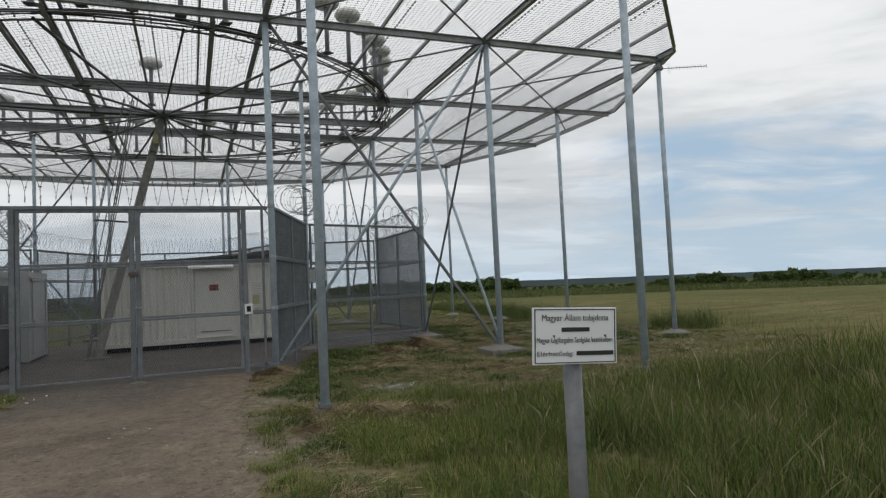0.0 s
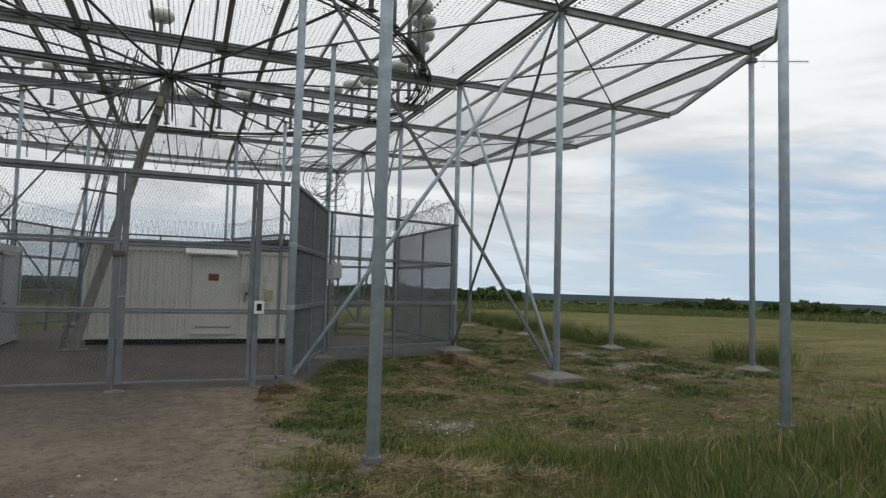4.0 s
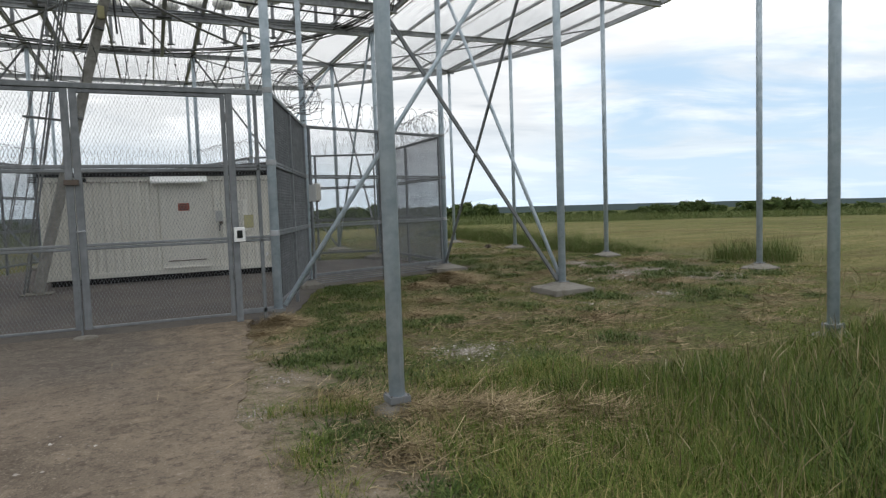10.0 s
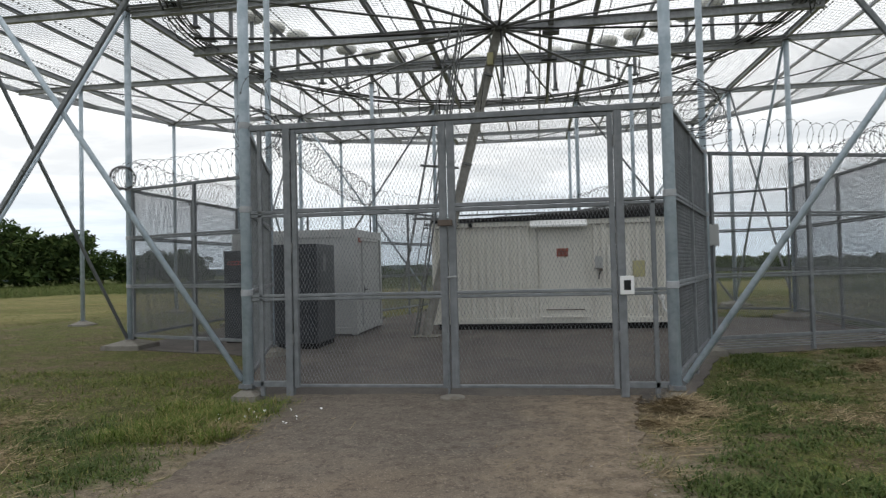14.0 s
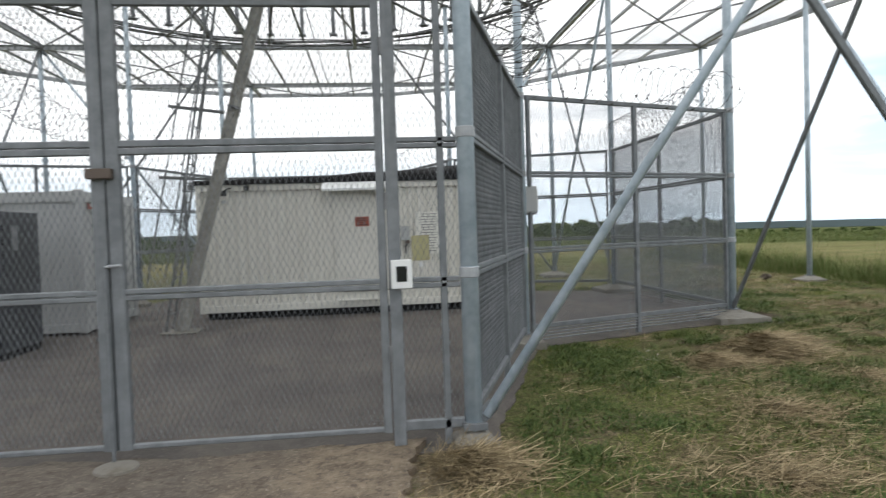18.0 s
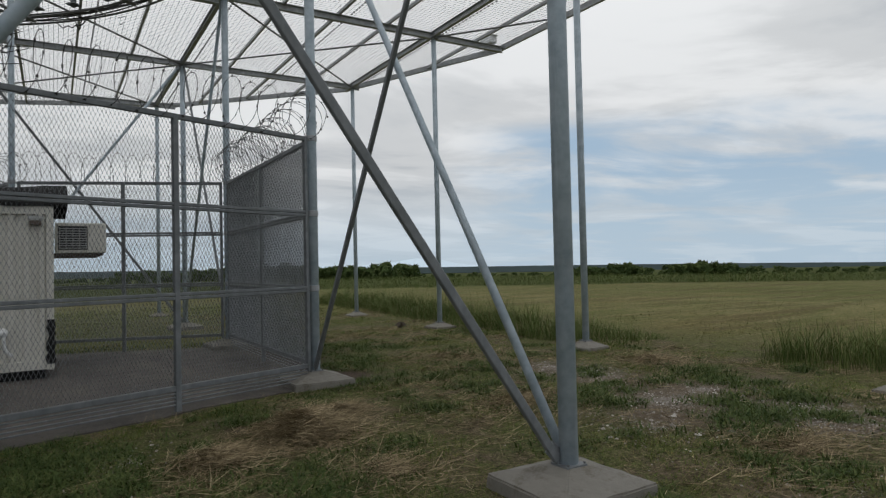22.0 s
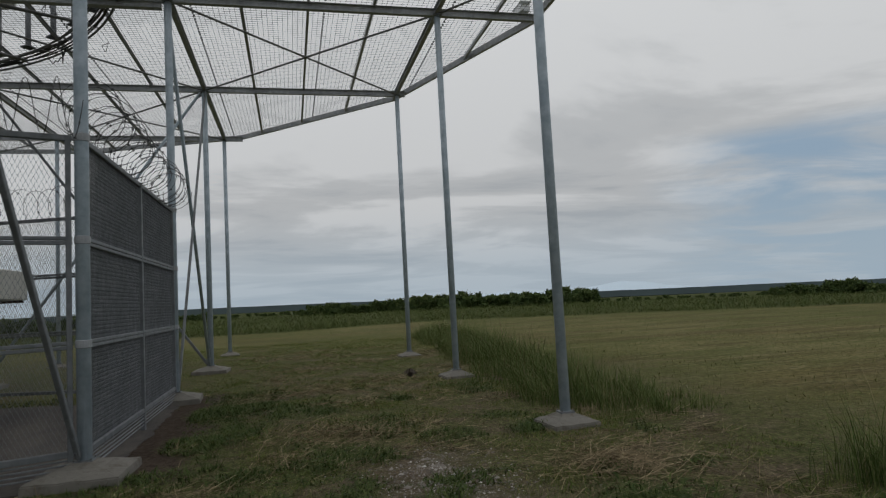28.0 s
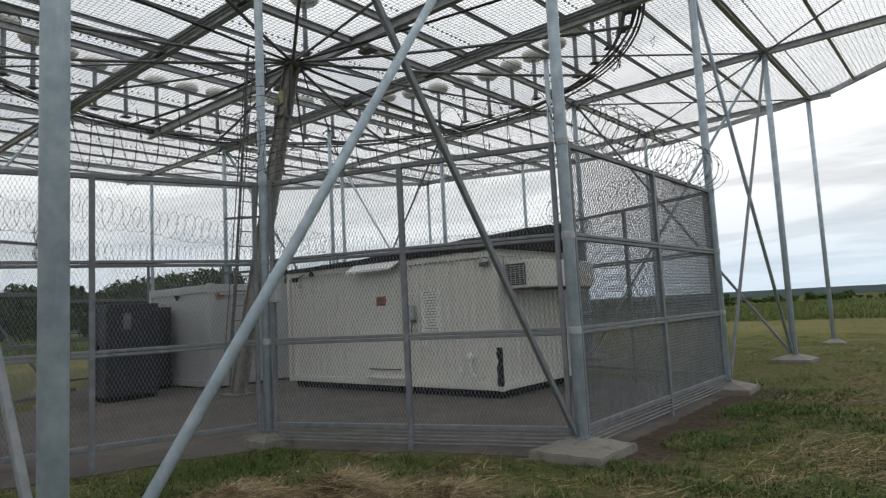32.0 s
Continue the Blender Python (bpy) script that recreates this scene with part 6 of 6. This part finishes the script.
blades("north_grass", tufts(15000, 8, 0.05, 4.5, 2.0, 14.5, 17, 43, lambda x, y: not on_yard(x, y) and not on_yard(x - 0.5, y), -0.3, 0.9), 0.06, 0.009, 1.2, GRASS, "short yellow-green grass beside the yard", 43, 1, rise=size_patch)


def straw(name, spots, seed, label):
    """Loose dry stalks lying in heaps round the given spots."""
    rnd = np.random.RandomState(seed)
    pts = []
    for x, y, r, n, h in spots:
        n = int(n * 1.15)
        a, d = rnd.uniform(0, 2 * np.pi, n), r * np.abs(rnd.normal(0, 0.5, n))
        px, py = x + d * np.cos(a), y + d * np.sin(a)
        hz = np.array([ground_height(u, v) for u, v in zip(px, py)])
        pts.append(np.stack([px, py, hz + h * rnd.rand(n) * np.exp(-(d / r) ** 2 * 2)], -1))
    p = np.concatenate(pts)
    n = len(p)
    w, up = rnd.uniform(0, 2 * np.pi, n), rnd.normal(0.06, 0.20, n)
    ln = rnd.uniform(0.05, 0.25, n)
    d = np.stack([np.cos(w), np.sin(w), up], -1) * ln[:, None]
    s = np.stack([-np.sin(w), np.cos(w), 0.5 + 0 * w], -1) * rnd.uniform(0.0010, 0.0027, n)[:, None]
    vs = np.stack([p - s, p + s, p + d + s * 0.6, p + d - s * 0.6], 1).reshape(-1, 3)
    base, quad = (np.arange(n) * 4).reshape(-1, 1, 1), np.array([[0, 1, 2, 3]])[None]
    return tagged(new(name, from_arrays(name, vs, (base + quad).reshape(-1, 4), STRAW)), label, "straw", kind="stuff")


rnd = random.Random(51)
ROAD_BITS = [(2.1, -9.4, 0.5, 320, 0.01), (2.2, -11.8, 0.5, 320, 0.01), (2.1, -14.6, 0.5, 320, 0.01), (0.6, -9.6, 1.1, 40, 0.0), (1.2, -11.0, 0.6, 50, 0.0), (0.4, -13.5, 1.2, 30, 0.0), (1.7, -13.2, 0.5, 120, 0.01), (1.8, -16.5, 0.5, 160, 0.01), (1.9, -10.2, 0.5, 140, 0.01), (1.8, -19.0, 0.6, 160, 0.01)]
HEAPS = [(2.3, -13.3, 0.6, 1500, 0.05), (3.0, -13.1, 0.8, 4400, 0.13), (3.7, -13.3, 0.6, 1400, 0.10), (2.25, -12.0, 0.45, 700, 0.05), (5.6, -5.4, 0.6, 2200, 0.12), (7.2, -4.3, 0.5, 1400, 0.08)]


def litter(n, x0, y0, x1, y1):
    """Small scraps of cut grass where the drifts lie thickest."""
    out = []
    while len(out) < n:
        x, y = rnd.uniform(x0, x1), rnd.uniform(y0, y1)
        drift = noise.noise((x * 0.55, y * 0.8, 91)) + 0.7 * noise.noise((x * 2.1, y * 2.4, 92)) + 0.5 * noise.noise((x * 6.0, y * 6.5, 93))
        if drift + 0.5 * (rnd.random() - 0.5) > 0.16 and under(x, y):
            out.append((x, y, rnd.uniform(0.05, 0.20), rnd.randrange(5, 16), 0.012))
    return out


WISPS = ROAD_BITS + HEAPS + litter(3000, 2.2, -12.4, 14.0, 3.5) + litter(1000, 8.4, 1.5, 14.0, 12.0) + litter(500, -9.0, -13.5, -1.8, -7.5)
straw("straw", [w for w in WISPS if not on_yard(w[0], w[1])] + [(2.6, -12.6, 0.8, 1800, 0.06), (2.45, -8.0, 0.5, 3400, 0.15), (2.15, -8.7, 0.5, 900, 0.04), (3.6, -13.3, 0.9, 2200, 0.06), (6.5, -4.95, 0.75, 6800, 0.24), (6.6, -6.4, 0.8, 1800, 0.05),
                (8.9, -5.2, 1.2, 2600, 0.04), (12.2, -4.3, 1.1, 2600, 0.06), (4.3, -8.6, 1.1, 2200, 0.04), (6.2, -10.2, 1.4, 2400, 0.03), (2.0, -15.8, 0.7, 1500, 0.04),
                (-2.0, -9.2, 0.6, 1400, 0.06), (-3.6, -10.3, 1.2, 1800, 0.03), (-2.6, -11.6, 0.8, 1200, 0.03), (-4.6, -8.9, 0.8, 900, 0.03), (-2.3, -13.4, 0.7, 900, 0.03), (9.6, -7.9, 1.2, 2200, 0.03), (10.2, -2.0, 1.6, 2200, 0.03), (3.1, -17.4, 0.8, 1300, 0.05), (5.2, -7.2, 1.0, 2600, 0.05)], 7, "dry cut straw in loose heaps")


def gravel(spots, seed):
    rnd = np.random.RandomState(seed)
    shape = np.array([(1, 0, 0), (-1, 0, 0), (0, 1, 0), (0, -1, 0), (0, 0, 0.7)])
    tri = np.array([(0, 2, 4), (2, 1, 4), (1, 3, 4), (3, 0, 4)])
    vs, n = [], 0
    for x, y, r, k in spots:
        k = int(k * 3.2)
        a, d = rnd.uniform(0, 2 * np.pi, k), r * np.abs(rnd.normal(0, 0.6, k))
        for u, v, s in zip(x + d * np.cos(a), y + d * np.sin(a), rnd.lognormal(-5.15, 0.55, k)):
            t = shape * (s * rnd.uniform(0.7, 1.4, 3)) + rnd.normal(0, s * 0.15, (5, 3))
            vs.append(t + (u, v, ground_height(u, v) - s * 0.1))
            n += 1
    fs = (np.arange(n) * 5).reshape(-1, 1, 1) + tri[None]
    tagged(new("gravel", from_arrays("gravel", np.concatenate(vs), fs.reshape(-1, 3), PEBBLE)), "pale crushed stone lying in bare patches", "gravel", kind="stuff")


gravel([(10.6, -4.5, 0.7, 900), (10.15, -6.1, 0.6, 900), (10.8, -7.5, 0.9, 1600), (11.0, -6.0, 0.6, 400), (3.9, -10.9, 0.6, 520), (10.7, -3.7, 0.7, 700), (9.2, -6.8, 0.9, 400), (8.6, -8.9, 0.9, 400), (7.0, -9.0, 1.6, 300), (1.5, -10, 0.3, 60), (1.5, -12, 0.3, 60), (1.55, -9, 0.3, 60), (1.5, -14, 0.35, 60), (1.5, -16, 0.3, 50), (0.3, -12, 2.0, 160), (0.2, -16, 2.0, 160), (0.4, -9, 1.6, 120), (1.9, -11, 0.5, 80), (1.9, -14.5, 0.5, 80), (-1.7, -8.6, 0.25, 12), (5, -4.9, 0.8, 120)], 8)

# small white flowers in the grass by the gate post
rnd = random.Random(88)
bm = B()
for k in range(16):
    x, y = -1.85 + rnd.uniform(-0.5, 0.55), -8.55 + rnd.uniform(-0.35, 0.3)
    z = ground_height(x, y) + rnd.uniform(0.03, 0.08)
    tip = pose(x, y, z, rnd.uniform(-25, 25), rnd.uniform(-25, 25), 0)
    bmesh.ops.create_cone(bm, cap_ends=True, segments=8, radius1=0.016, radius2=0.005, depth=0.008, matrix=tip)
    rod(bm, (x, y, z - 0.08), (x, y, z), 0.0015, 4)
tagged(part("daisies", bm, WHITE), "small white daisies in the grass by the gate", "flowers", kind="stuff")

# withered plant on the lawn beside the outer posts
rnd = random.Random(93)
bm = B()
gz = ground_height(11.7, 3.05)
for k in range(34):
    w, reach, top = rnd.uniform(0, 2 * math.pi), rnd.uniform(0.05, 0.17), rnd.uniform(0.05, 0.17)
    u, v = math.cos(w), math.sin(w)
    prism(bm, (11.7 + 0.02 * u, 3.05 + 0.02 * v, gz - 0.01), (11.7 + 0.5 * reach * u, 3.05 + 0.5 * reach * v, gz + top), rect(0.012, 0.004))
    prism(bm, (11.7 + 0.5 * reach * u, 3.05 + 0.5 * reach * v, gz + top), (11.7 + reach * u, 3.05 + reach * v, gz + 0.6 * top), rect(0.03, 0.004))
tagged(part("withered_plant", bm, BARK), "dark withered plant with curled leaves on the lawn", "plant")
